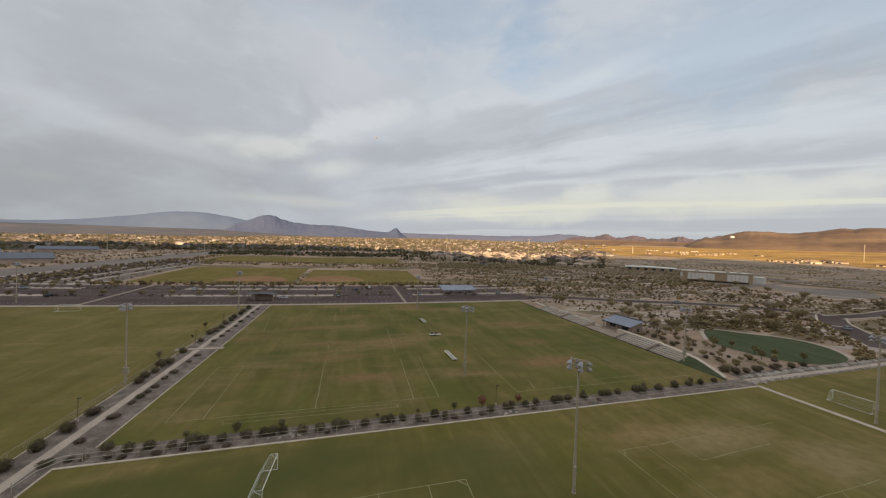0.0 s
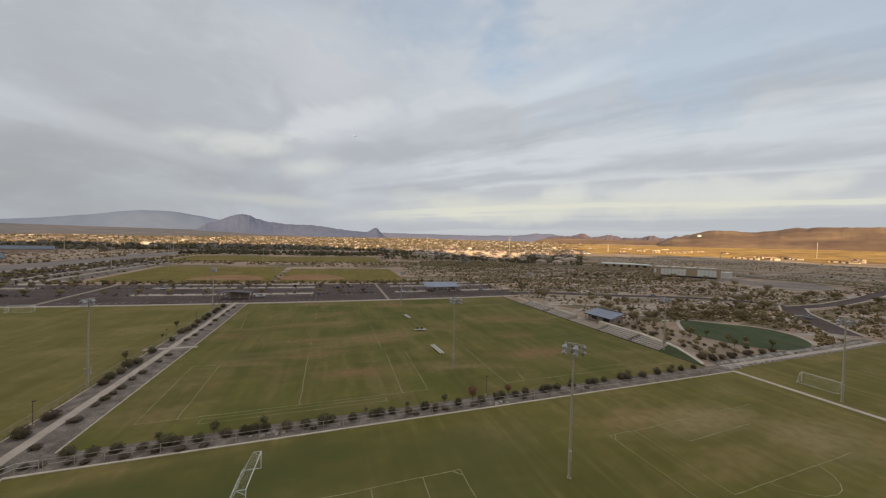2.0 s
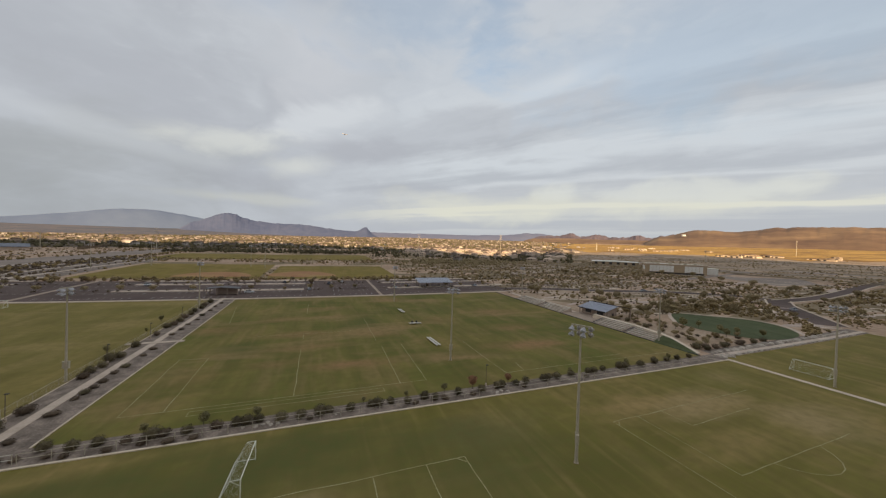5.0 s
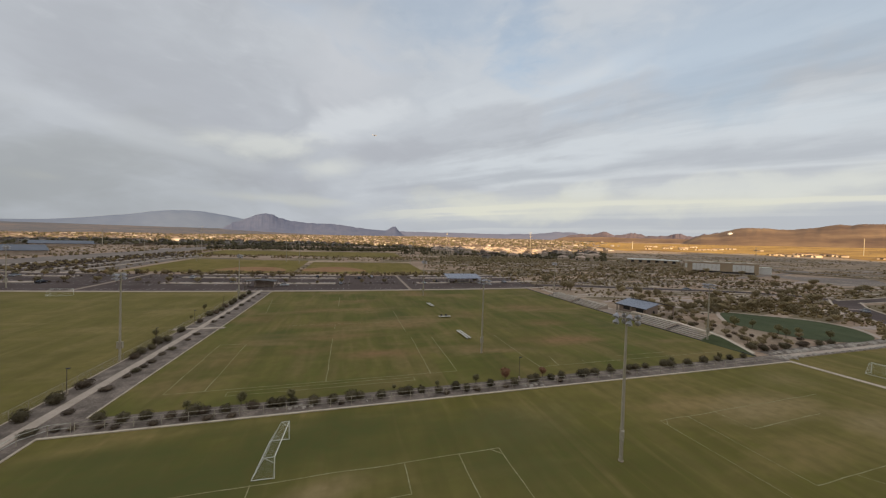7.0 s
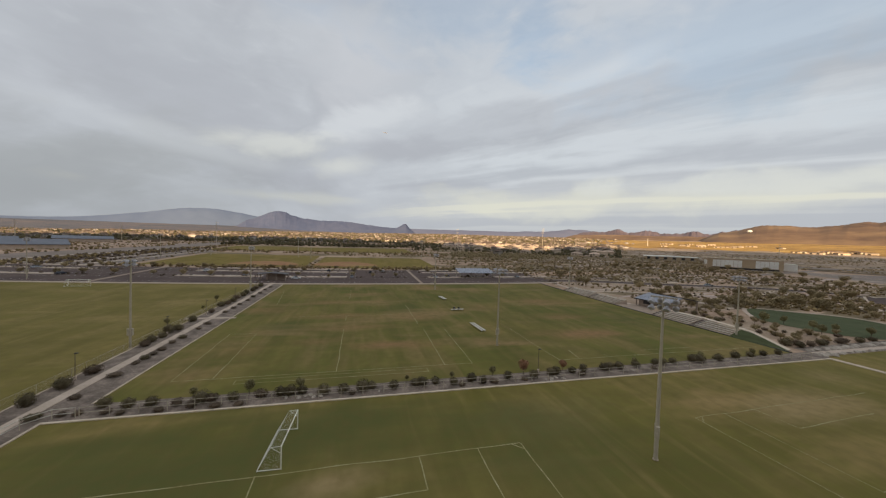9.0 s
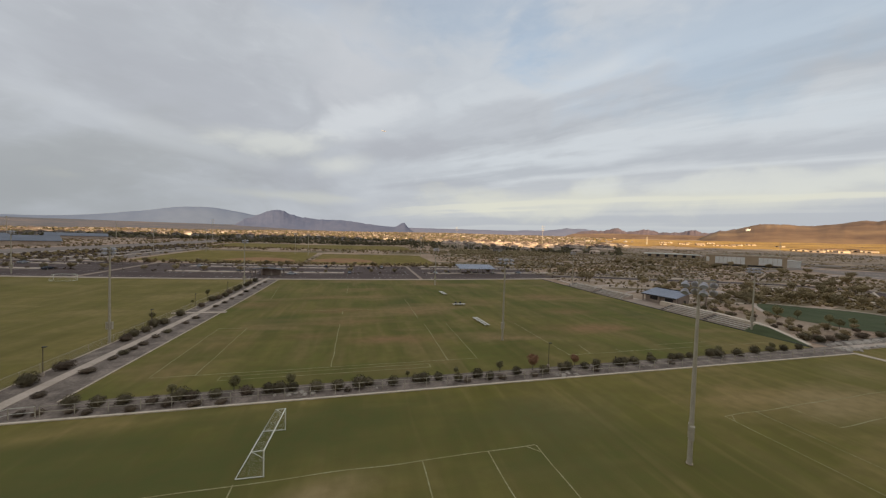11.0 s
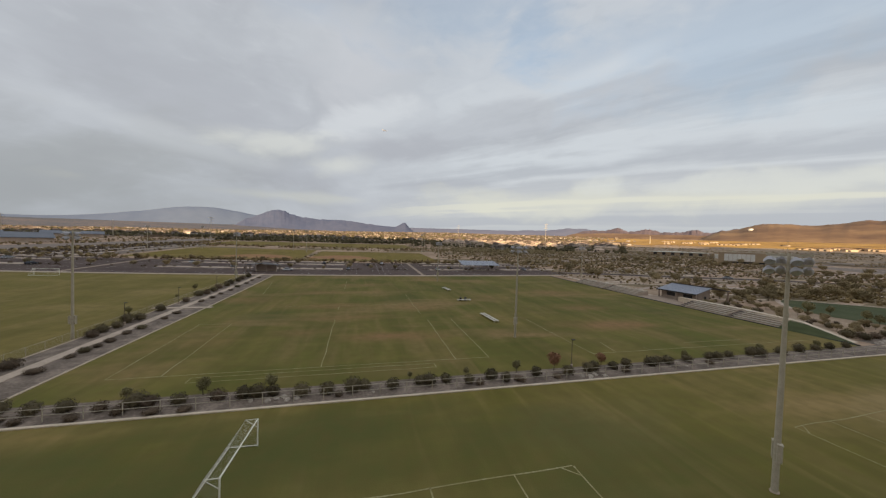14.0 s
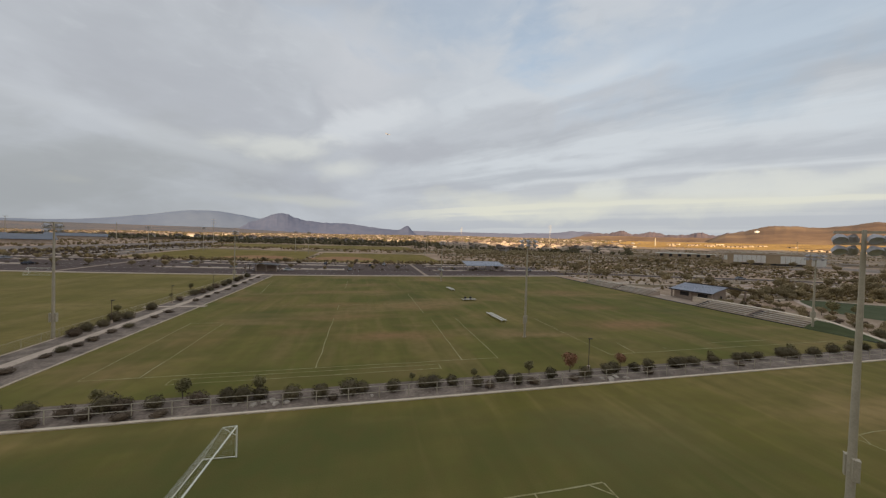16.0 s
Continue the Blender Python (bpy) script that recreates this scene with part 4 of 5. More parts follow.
    part("drum", Shape().tube((0, 0, 0), (0, 0, 0.9), 0.30, 0.36, 12).mesh("drum", RUBBER, True), ob)
    part("lid", Shape().tube((0, 0, 0.9), (0, 0, 1.02), 0.38, 0.2, 12).mesh("lid", DARK, True), ob)


for x, y in ((29.8, 116.8), (31.4, 116.8)):
    bin_at(x, y)


# ---- bank, bleachers, kerb wall ----
def bank_top(y):
    """The x of the crest of the grass bank."""
    return 98.6 + 6.6 * max(0.0, min(1.0, (y - 62) / 26)) ** 0.8


def build_bank():
    verts, n, m = [], 40, 6
    for j in range(n + 1):
        y = 62.4 + 13.5 * j / n
        for i in range(m + 1):
            u = i / m
            x = 97.9 + (bank_top(y) - 97.9) * u
            h = 1.7 * min(1.0, (y - 62.4) / 10)
            verts.append((x, y, ground_z(x, y) + 0.035 + h * u))
    w = m + 1
    faces = [(j * w + i, j * w + i + 1, (j + 1) * w + i + 1, (j + 1) * w + i) for j in range(n) for i in range(m)]
    tagged(new("lawn_bank", mesh_of("lawn_bank", verts, faces, TURF_LUSH)), "dark green grass bank below a pale kerb wall", "grass bank", kind="structure")
    s = Shape()
    for j in range(40):
        ya, yb = 63.6 + 44 * j / 40, 63.6 + 44 * (j + 1) / 40
        pts = []
        for y in (ya, yb):
            x, h = bank_top(y), 1.7 * min(1.0, (y - 63.6) / 10)
            pts += [(x, y, -0.1), (x + 1.5, y, -0.1), (x + 1.5, y, h + 0.28), (x, y, h + 0.28)]
        s.add(pts, [(3, 2, 6, 7), (0, 3, 7, 4), (2, 1, 5, 6)] + ([(0, 1, 2, 3)] if j == 0 else []) + ([(4, 7, 6, 5)] if j == 39 else []))
    tagged(new("wall_kerb", s.mesh("wall_kerb", KERB_PALE)), "curved pale concrete walk along the top of the bank", "wall", kind="structure")


build_bank()
rect("pavement_plaza", 98.4, 102.6, 117.5, 119.0, 0.18, PLAZA, "tan paved plaza round the shelter", "plaza", thick=0.15)
rect("pavement_stand_walk", 105.2, 119.0, 107.6, 172.0, 0.16, CONCRETE, "pale concrete walk behind the seats", "footpath", thick=0.15)
rect("ground_dirt_stand", 107.4, 103, 160, 176, 0.03, BANK_DIRT, "bare tan dirt with scrub behind the seats", "bare ground")


def bleacher(y0, y1, label):
    ob = thing("bleacher", label, "bleacher", on(98.9, (y0 + y1) / 2, 0.04), "bleachers beside the field")
    h, run, rise = (y1 - y0) / 2, 1.2, 0.32
    for k in range(5):
        part("concrete_step", Shape().box(k * run, -h, -0.2, k * run + run, h, 0.12 + rise * k).mesh("concrete_step", CONCRETE), ob)
        part("seat", Shape().box(k * run + 0.55, -h, 0.50 + rise * k, k * run + 1.05, h, 0.56 + rise * k).mesh("seat", ALUMINIUM), ob)
        for i in range(7):
            yy = -h + 0.3 + (2 * h - 0.6) * i / 6
            part("bracket", Shape().box(k * run + 0.76, yy - 0.03, 0.12 + rise * k, k * run + 0.84, yy + 0.03, 0.50 + rise * k).mesh("bracket", STEEL), ob)
    part("end_wall", Shape().prism([(0, -0.2), (6.0, -0.2), (6.0, 1.6), (5.4, 1.6), (0, 0.15)], -h - 0.16, -h).mesh("end_wall", CONCRETE), ob)
    for k in range(10):
        part("aisle_step", Shape().box(k * 0.6, h + 0.02, -0.2, k * 0.6 + 0.6, h + 1.5, 0.06 + 0.165 * k).mesh("aisle_step", BLOCK if k % 2 else DARK), ob, "dark stair beside the seats")
    return ob


rect("trim_kerb_stand", 98.3, 62.3, 98.7, 176, 0.22, DARK, "low dark kerb at the foot of the seats", "kerb", thick=0.2)
for y0, y1 in ((76.2, 86.6), (88.4, 100.8), (119.6, 135.0), (137.0, 154.0)):
    bleacher(y0, y1, "five-row aluminium bleacher on concrete steps, empty")


# ---- buildings in the park ----
def shelter():
    ob = thing("restroom_building", "tan block park building with blue metal roof", "building", on(111.4, 110.6, 0.16, 4))
    part("wall", Shape().box(-2.6, -6.2, 0, -2.3, 6.2, 3.1).box(2.6, -6.2, 0, 2.9, 6.2, 4.4).prism([(-2.6, 0), (2.9, 0), (2.9, 4.4), (-2.6, 3.1)], -6.5, -6.2).prism([(-2.6, 0), (2.9, 0), (2.9, 4.4), (-2.6, 3.1)], 6.2, 6.5).mesh("wall", BLOCK), ob)
    part("roof", Shape().prism([(-4.3, 2.75), (3.4, 4.75), (3.4, 4.93), (-4.3, 2.93)], -6.85, 7.2).mesh("roof", ROOF_BLUE), ob, "blue-grey standing-seam metal roof")
    for k in range(20):
        y = -6.7 + 13.8 * k / 19
        part("roof_seam", Shape().prism([(-4.3, 2.94), (3.4, 4.94), (3.4, 5.0), (-4.3, 3.0)], y - 0.03, y + 0.03).mesh("roof_seam", ROOF_BLUE), ob)
    part("fascia", Shape().box(-4.38, -6.9, 2.62, -4.29, 7.25, 2.98).mesh("fascia", DARK), ob)
    part("rear_roof", Shape().prism([(3.2, 5.0), (8.5, 3.9), (8.5, 4.1), (3.2, 5.2)], -9.5, 6.0).mesh("rear_roof", ROOF_DARK), ob, "dark metal rear roof")
    for y in (-9.0, 5.6):
        part("column", Shape().box(7.8, y - 0.2, 0, 8.2, y + 0.2, 3.95).mesh("column", BLOCK), ob)
    for y in (-6.6, 0, 6.6):
        part("column", Shape().box(-3.9, y - 0.18, 0, -3.55, y + 0.18, 2.8).mesh("column", BLOCK), ob)
    part("door", Shape().box(0.2, -6.56, 0, 1.2, -6.5, 2.1).mesh("door", DARK), ob, "dark steel door")
    for y in (-4.6, 1.4):
        part("counter_opening", Shape().box(-2.66, y, 1.0, -2.605, y + 3.0, 2.3).mesh("counter_opening", DARK), ob, "dark service window")


shelter()


def ramada(x, y, turn, w, d, h, roof, label, walls=True):
    ob = thing("picnic_ramada", label, "ramada", on(x, y, 0.05, turn))
    part("roof", Shape().prism([(-w / 2 - 0.6, h), (0, h + 0.7), (w / 2 + 0.6, h), (w / 2 + 0.6, h + 0.18), (0, h + 0.9), (-w / 2 - 0.6, h + 0.18)], -d / 2 - 0.6, d / 2 + 0.6).mesh("roof", roof), ob)
    for sx in (-1, -0.33, 0.33, 1):
        for sy in (-1, 1):
            part("column", Shape().box(sx * w / 2 - 0.2, sy * d / 2 - 0.2, 0, sx * w / 2 + 0.2, sy * d / 2 + 0.2, h + 0.25 * (1 - abs(sx))).mesh("column", BLOCK), ob)
    if walls:
        part("wall", Shape().box(-w / 4, -0.15, 0, w / 2 - 0.4, 0.15, h).mesh("wall", BLOCK), ob)
    return ob


ramada(-46.0, 191.5, -2, 13, 5.0, 3.0, ROOF_DARK, "brown block ramada with a dark flat roof")


def canopy():
    ob = thing("shade_canopy", "wide blue-grey metal shade canopy in the car park", "canopy", on(68.5, 205.5, 0.05, -1))
    part("roof", Shape().prism([(-11.5, 3.0), (11.5, 3.0), (11.5, 3.2), (-11.5, 3.2)], -5.5, 5.5, pose(0, 0, 0.9, 10, 0, 0)).mesh("roof", ROOF_BLUE), ob)
    for k in range(24):
        x = -11.3 + 22.6 * k / 23
        part("roof_seam", Shape().box(x - 0.04, -5.5, 3.2, x + 0.04, 5.5, 3.28, pose(0, 0, 0.9, 10, 0, 0)).mesh("roof_seam", ROOF_BLUE), ob)
    for x in (-10.5, -3.5, 3.5, 10.5):
        for y, h in ((-4.4, 3.1), (4.4, 4.6)):
            part("column", Shape().box(x - 0.18, y - 0.18, 0, x + 0.18, y + 0.18, h).mesh("column", STEEL), ob)


canopy()


def school():
    ob = thing("school_building", "long tan two-storey school with pale window bays", "building", on(344.5, 237.2, 0.0, -47))
    part("wall", Shape().box(-26, -12, -2, 26, 12, 9.0).mesh("wall", TAN), ob)
    part("wing", Shape().box(26, -2, -2, 37, 10, 6.0).mesh("wing", GLAZING), ob, "lower white wing")
    part("roof", Shape().box(-26.3, -12.3, 9.0, 26.3, 12.3, 9.35).mesh("roof", WHITE), ob, "flat white roof")
    for x0, y0, x1, y1 in ((-26.4, -12.4, 26.4, -12.0), (-26.4, 12.0, 26.4, 12.4), (-26.4, -12.0, -26.0, 12.0), (26.0, -12.0, 26.4, 12.0)):
        part("parapet", Shape().box(x0, y0, 9.0, x1, y1, 9.75).mesh("parapet", KERB), ob, "pale roof parapet")
    for x0, y0 in ((-15, -2), (-3, 4), (9, -1), (18, 3)):
        part("roof_unit", Shape().box(x0, y0, 9.35, x0 + 2.6, y0 + 2.0, 10.5).mesh("roof_unit", STEEL), ob, "grey rooftop air unit")
    part("wing_roof", Shape().box(25.6, -2.4, 6.0, 37.4, 10.4, 6.4).mesh("wing_roof", WHITE), ob, "flat white wing roof")
    for x0, x1 in ((-22, -1), (8, 23)):
        n = int((x1 - x0) / 3.0)
        for k in range(n):
            xa = x0 + (x1 - x0) * k / n
            part("window", Shape().box(xa, -12.12, 1.6, xa + 2.8, -11.9, 8.0).mesh("window", GLAZING), ob)
    for k in range(7):
        part("window", Shape().box(-26.12, -10 + k * 2.8, 3.0, -25.9, -10 + k * 2.8 + 2.0, 7.2).mesh("window", GLAZING), ob)
    part("plinth", Shape().box(-22.2, -12.3, -2, 23.4, -12.0, 1.2).mesh("plinth", DARK), ob, "dark shaded base")


school()


def big_shed(x, y, w, d, h, turn, roof, wall, label, rise=0.8):
    ob = thing("flat_building", label, "building", on(x, y, -1.0, turn))
    part("wall", Shape().box(-w / 2, -d / 2, 0, w / 2, d / 2, h + 1).mesh("wall", wall), ob)
    part("roof", Shape().prism([(-w / 2 - 1, h + 1), (w / 2 + 1, h + 1), (w / 2 + 1, h + 1.4), (0, h + 1.4 + rise), (-w / 2 - 1, h + 1.4)], -d / 2 - 1, d / 2 + 1).mesh("roof", roof), ob)
    for k in range(int(w / 9)):
        part("doorway", Shape().box(-w / 2 + 3 + 9 * k, -d / 2 - 0.15, 1, -w / 2 + 6.5 + 9 * k, -d / 2 + 0.1, 4).mesh("doorway", DARK), ob)
    return ob


big_shed(-296, 366, 44, 70, 3.6, -50, SLATE, CONCRETE, "wide building with a sloping blue-grey metal roof", 4.2)
big_shed(-352, 534, 36, 52, 3.4, -57, SLATE, CONCRETE, "wide building with a sloping blue-grey metal roof", 3.4)
big_shed(-380, 440, 40, 54, 3.5, -50, SLATE, CONCRETE, "wide building with a sloping blue-grey metal roof", 3.6)
big_shed(384, 345, 56, 30, 3.2, -45, WHITE, TAN, "low flat building with a pale roof")


# ---- distant masts and water tank ----
def mast(x, y, h, r, label, arms=0):
    ob = thing("power_mast", label, "mast", on(x, y, -0.5), "distant masts")
    part("shaft", Shape().tube((0, 0, 0), (0, 0, h), r, r * 0.5, 8).mesh("shaft", STEEL, True), ob)
    for k in range(arms):
        z = h - 1.0 - 3.0 * k
        part("arm", Shape().box(-2.6, -0.14, z, 2.6, 0.14, z + 0.3).mesh("arm", STEEL), ob)


for x, y, h, r, arms in ((262, 448, 38, 0.34, 3), (-321, 550, 24, 0.45, 0), (-202, 537, 32, 0.32, 3), (588, 350, 20, 0.3, 2), (1008, 412, 36, 0.6, 3),
                         (765, 747, 22, 1.4, 0), (-395, 500, 26, 0.4, 2), (180, 620, 34, 0.3, 3)):
    mast(x, y, h, r, "pale steel mast above the scrub", arms)


def water_tank():
    hill = bpy.data.objects["backdrop_gold_hills"].data
    eye = Vector((0, 0, 33))
    best = min((v.co for v in hill.vertices if v.co.length < 3000), key=lambda c: abs(math.degrees(math.atan2(c.x, c.y)) - 57.0) * 2 + 3 * abs(math.degrees(math.atan2(c.z - eye.z, math.hypot(c.x, c.y))) - 2.12))
    ob = thing("water_tank", "white round water tank on the hillside", "water tank", Matrix.Translation(best + Vector((0, 0, -2))))
    part("drum", Shape().tube((0, 0, 0), (0, 0, 9), 12, 12, 24).mesh("drum", WHITE, True), ob)
    part("roof", Shape().tube((0, 0, 9), (0, 0, 12.5), 12, 4, 24).mesh("roof", WHITE, True), ob)


water_tank()


# ---- plants ----
def leaf_cloud(rnd, rx, ry, rz, cz, count, size, core=True, ragged=0.28):
    """Many small leaves in an uneven crown, with a denser heart."""
    s = Shape()
    for _ in range(count):
        v = Vector((rnd.gauss(0, 1), rnd.gauss(0, 1), rnd.gauss(0, 1))).normalized()
        lump = 1 + ragged * 1.6 * noise.noise(v * 1.9 + Vector((cz, rx * 7, count * 0.01)))
        r = (0.62 + 0.42 * rnd.random() ** 0.6) * lump
        c = Vector((v.x * rx * r, v.y * ry * r, cz + v.z * rz * r))
        if c.z < 0.03:
            c.z = 0.03 + 0.1 * rnd.random()
        a, b = v.orthogonal().normalized(), None
        a = (a + Vector((rnd.uniform(-1, 1), rnd.uniform(-1, 1), rnd.uniform(-1, 1))) * 0.8).normalized()
        b = a.cross(v + Vector((rnd.uniform(-0.6, 0.6), rnd.uniform(-0.6, 0.6), rnd.uniform(-0.6, 0.6)))).normalized()
        k = size * rnd.uniform(0.6, 1.3)
        s.add([c - a * k, c - b * k * 0.6, c + a * k, c + b * k * 0.6], [(0, 1, 2, 3)])
    if core:
        n, m = 10, 6
        pts = []
        for j in range(m + 1):
            t = math.pi * j / m
            for i in range(n):
                v = Vector((math.sin(t) * math.cos(2 * math.pi * i / n), math.sin(t) * math.sin(2 * math.pi * i / n), math.cos(t)))
                k = 0.70 * (1 + ragged * 1.6 * noise.noise(v * 1.9 + Vector((cz, rx * 7, count * 0.01))))
                pts.append((v.x * rx * k, v.y * ry * k, max(0.0, cz + v.z * rz * k)))
        s.add(pts, [(j * n + i, (j + 1) * n + i, (j + 1) * n + (i + 1) % n, j * n + (i + 1) % n) for j in range(m) for i in range(n)])
    return s


RND = random.Random(7)
BUSHES = [leaf_cloud(RND, RND.uniform(0.9, 1.35), RND.uniform(0.9, 1.35), RND.uniform(0.65, 0.95), 0.66, 760, 0.095, ragged=0.2).mesh("bush_leaves", SHRUB) for _ in range(5)]
BUSHES_BROWN = [leaf_cloud(RND, RND.uniform(0.9, 1.25), RND.uniform(0.9, 1.25), RND.uniform(0.55, 0.8), 0.52, 640, 0.09, ragged=0.2).mesh("bush_leaves", SHRUB_BROWN) for _ in range(3)]
STEMS = Shape().tube((0, 0, -0.1), (0.1, 0.05, 0.5), 0.05, 0.03, 6).tube((0, 0, -0.1), (-0.12, 0.1, 0.5), 0.05, 0.03, 6).mesh("stems", BARK)


def bush(x, y, size, brown, label, flat=1.0):
    ob = thing("bush", label, "bush", on(x, y, 0.04, RND.uniform(0, 360)) @ Matrix.Diagonal((size * 0.80, size * 0.80, size * 0.90 * flat, 1)), "bushes along the planting strips")
    part("foliage", RND.choice(BUSHES_BROWN if brown else BUSHES), ob)
    part("stems", STEMS, ob)
    return ob


def tree_mesh(rnd, height, spread, count, mat, size=0.2):
    crown, trunk = Shape(), Shape()
    base = height * 0.30
    trunk.tube((0, 0, -0.1), (0.05, 0, base), 0.09, 0.07, 7)
    for k in range(5):
        a = 2 * math.pi * (k + rnd.random() * 0.6) / 5
        tip = Vector((math.cos(a) * spread * 0.55, math.sin(a) * spread * 0.55, height * rnd.uniform(0.55, 0.85)))
        trunk.tube((0.05, 0, base), tip, 0.05, 0.015, 5)
        part_crown = leaf_cloud(rnd, spread * 0.55, spread * 0.55, height * 0.24, tip.z, count // 6, size, core=False)
        crown.add([Vector(p) + Vector((tip.x, tip.y, 0)) for p in part_crown.v], part_crown.f)
    part_crown = leaf_cloud(rnd, spread * 0.7, spread * 0.7, height * 0.34, height * 0.66, count // 3, size, core=False)
    crown.add(part_crown.v, part_crown.f)
    return trunk.mesh("trunk", BARK, True), crown.mesh("crown", mat)


TREES = [tree_mesh(RND, 3.3, 1.1, 620, TREE_GREEN, 0.16) for _ in range(3)]
RED_TREE = tree_mesh(RND, 3.6, 1.35, 800, TREE_RED, 0.17)
DESERT_TREES = [tree_mesh(RND, 4.2, 2.2, 700, OLIVE, 0.26) for _ in range(4)]


def tree(x, y, pair, scale, label, group="young trees in the park"):
    ob = thing("tree", label, "tree", on(x, y, 0.03, RND.uniform(0, 360)) @ Matrix.Diagonal((scale, scale, scale, 1)), group)
    part("trunk", pair[0], ob)
    part("crown", pair[1], ob)
    return ob


for x, y in ((-46.45, 58.6), (-45.95, 63.2), (-45.65, 68.4), (-45.55, 74), (-45.85, 88.2), (-45.75, 94.2), (-46.25, 91.2), (-45.65, 100.6), (-46.55, 98.4), (-46.15, 109), (-45.95, 120), (-46.45, 128.6), (-45.75, 131.8), (-45.55, 136), (-46.25, 142), (-45.75, 147), (-46.15, 152), (-45.65, 158), (-46.25, 164), (-45.85, 170)):
    bush(x, y, RND.uniform(1.05, 1.45), RND.random() < 0.3, "rounded dusky bush in the gravel strip")
for x, y in ((-41.95, 58.9), (-41.35, 64.3), (-41.35, 72), (-41.55, 77.6), (-41.45, 80), (-41.35, 82.4), (-41.25, 85), (-41.75, 89.8), (-41.45, 93.4), (-41.35, 100.8), (-41.25, 105.6), (-42.15, 119.5), (-41.75, 125), (-41.95, 131.4), (-41.45, 138), (-41.85, 145), (-41.45, 153), (-41.85, 161), (-41.35, 168)):
    bush(x, y, RND.uniform(0.8, 1.15), RND.random() < 0.6, "low dry brown shrub in the gravel strip", 0.62)
for x, y in ((-4.6, 59.8), (-1.6, 60.3), (-0.2, 60.4), (3.2, 60), (6.8, 60.5), (8, 60.4), (10.3, 60.4), (13.3, 59.7), (16.7, 60.3), (18.5, 59.5), (23.6, 60.3), (28.5, 59.9), (32.4, 60.5), (33.6, 60.7), (36.9, 60.6), (39.5, 60.8), (44.2, 60.9), (45.6, 61.1), (47.9, 61.1), (57.2, 61.5), (58.8, 61.3), (61.8, 61.6), (67.3, 61.7), (69, 61.5), (74.1, 61.3), (79.7, 61.8), (88.8, 62.1), (93.5, 62), (52, 61.2), (84.5, 61.9)):
    bush(x, y, RND.uniform(0.85, 1.2), False, "rounded dark green bush behind the rail fence")
for x, y in ((-32.8, 60.3), (-30.2, 60.5), (-26.9, 59.9), (-24.2, 60.5), (-22.8, 60.4), (-16.4, 60.5), (-13.8, 60.5), (-12.4, 60.4), (-10.7, 60.5), (-7.5, 60.1), (-36, 61.1), (-20, 60.1)):
    bush(x, y, RND.uniform(0.9, 1.15), RND.random() < 0.4, "dusky bush behind the rail fence")
for x, y in ((-37.7, 59.3), (-32.6, 58.4), (-39.4, 59.3), (-28.3, 58.4), (-18.7, 58.4), (-21.6, 58.3), (-34.5, 59.1), (-24.8, 59), (-3.2, 59), (14.6, 59), (20.4, 59.1), (26.2, 59.1), (38, 59.3), (55, 59.7)):
    bush(x, y, RND.uniform(0.7, 0.95), True, "low dry brown shrub on the gravel by the fence", 0.75)
for x, y, s in ((-25.7, 61.8, 0.85), (-18.4, 61.9, 1.1), (-11.2, 61.8, 1.05), (21.2, 61.7, 1.0), (5.7, 62.1, 0.6), (13.6, 61.9, 0.65), (70.5, 62.5, 0.9), (52.6, 62.1, 0.8), (86, 62.5, 0.9)):
    tree(x, y, RND.choice(TREES), s * 0.58, "slim young tree with sparse green crown")
tree(27.2, 61.5, RED_TREE, 0.72, "small tree with rust-red autumn leaves")
tree(35.8, 61.9, RED_TREE, 0.55, "small tree with rust-red autumn leaves")
for x, y, s in ((133.6, 83.9, 0.85), (133.0, 76.4, 0.95), (136.9, 73.3, 0.8), (129.9, 72.8, 0.9), (126.5, 85.1, 1.25), (141, 68, 0.9)):
    tree(x, y, RND.choice(TREES), s, "young green tree on the oval lawn")
for x, y, s in ((176.2, 103.1, 1.2), (179.7, 96.7, 1.25), (186, 93.3, 1.2), (262, 148, 1.4), (265, 133.9, 1.5), (237, 126.5, 1.4), (222, 111, 1.3), (176.8, 127.3, 1.1), (182.2, 116.4, 1.0), (178, 119.7, 1.1), (176.9, 82.6, 0.9), (178.3, 78.5, 0.9), (155.8, 111.9, 1.0), (168, 108, 0.9)):
    tree(x, y, RND.choice(DESERT_TREES), s * 0.8, "feathery olive desert tree beyond the oval lawn", "desert trees")
for x, y, s in ((-49.95, 104.6, 0.62), (-51.15, 137.2, 0.65), (-49.85, 124, 0.4)):
    tree(x, y, RND.choice(TREES), s, "small round tree at the edge of the dry field")
for x, y, s in ((104.6, 67.0, 1.5), (106.5, 65.0, 1.2), (108.1, 66.5, 1.4), (111, 65.4, 1.3), (115.1, 65.4, 1.4), (118, 66.0, 1.0), (122.9, 65.6, 1.4), (126, 66.4, 1.1), (129.9, 65.2, 1.2), (135.1, 65.2, 1.1), (113, 74, 1.0), (111.5, 77, 1.0), (117, 79, 0.9), (120, 76, 0.8), (114, 84, 1.0), (113.4, 90, 1.2), (116, 96, 1.3), (117, 91, 1.0), (115.5, 99.5, 1.1), (121, 88, 1.0), (125, 73, 0.9), (131, 70, 1.0)):
    bush(x, y, s, RND.random() < 0.6, "dusky desert bush on the dirt bank")


# ---- path lamps, signs, stones ----
def path_lamp(x, y, turn, h=4.3):
    ob = thing("path_lamp", "slim dark path lamp with a flat square head", "street lamp", on(x, y, 0.04, turn), "path lamps")
    part("base", Shape().tube((0, 0, 0), (0, 0, 0.5), 0.2, 0.2, 10).mesh("base", CONCRETE), ob)
    part("post", Shape().tube((0, 0, 0.5), (0, 0, h), 0.05, n=8).mesh("post", BARK, True), ob)
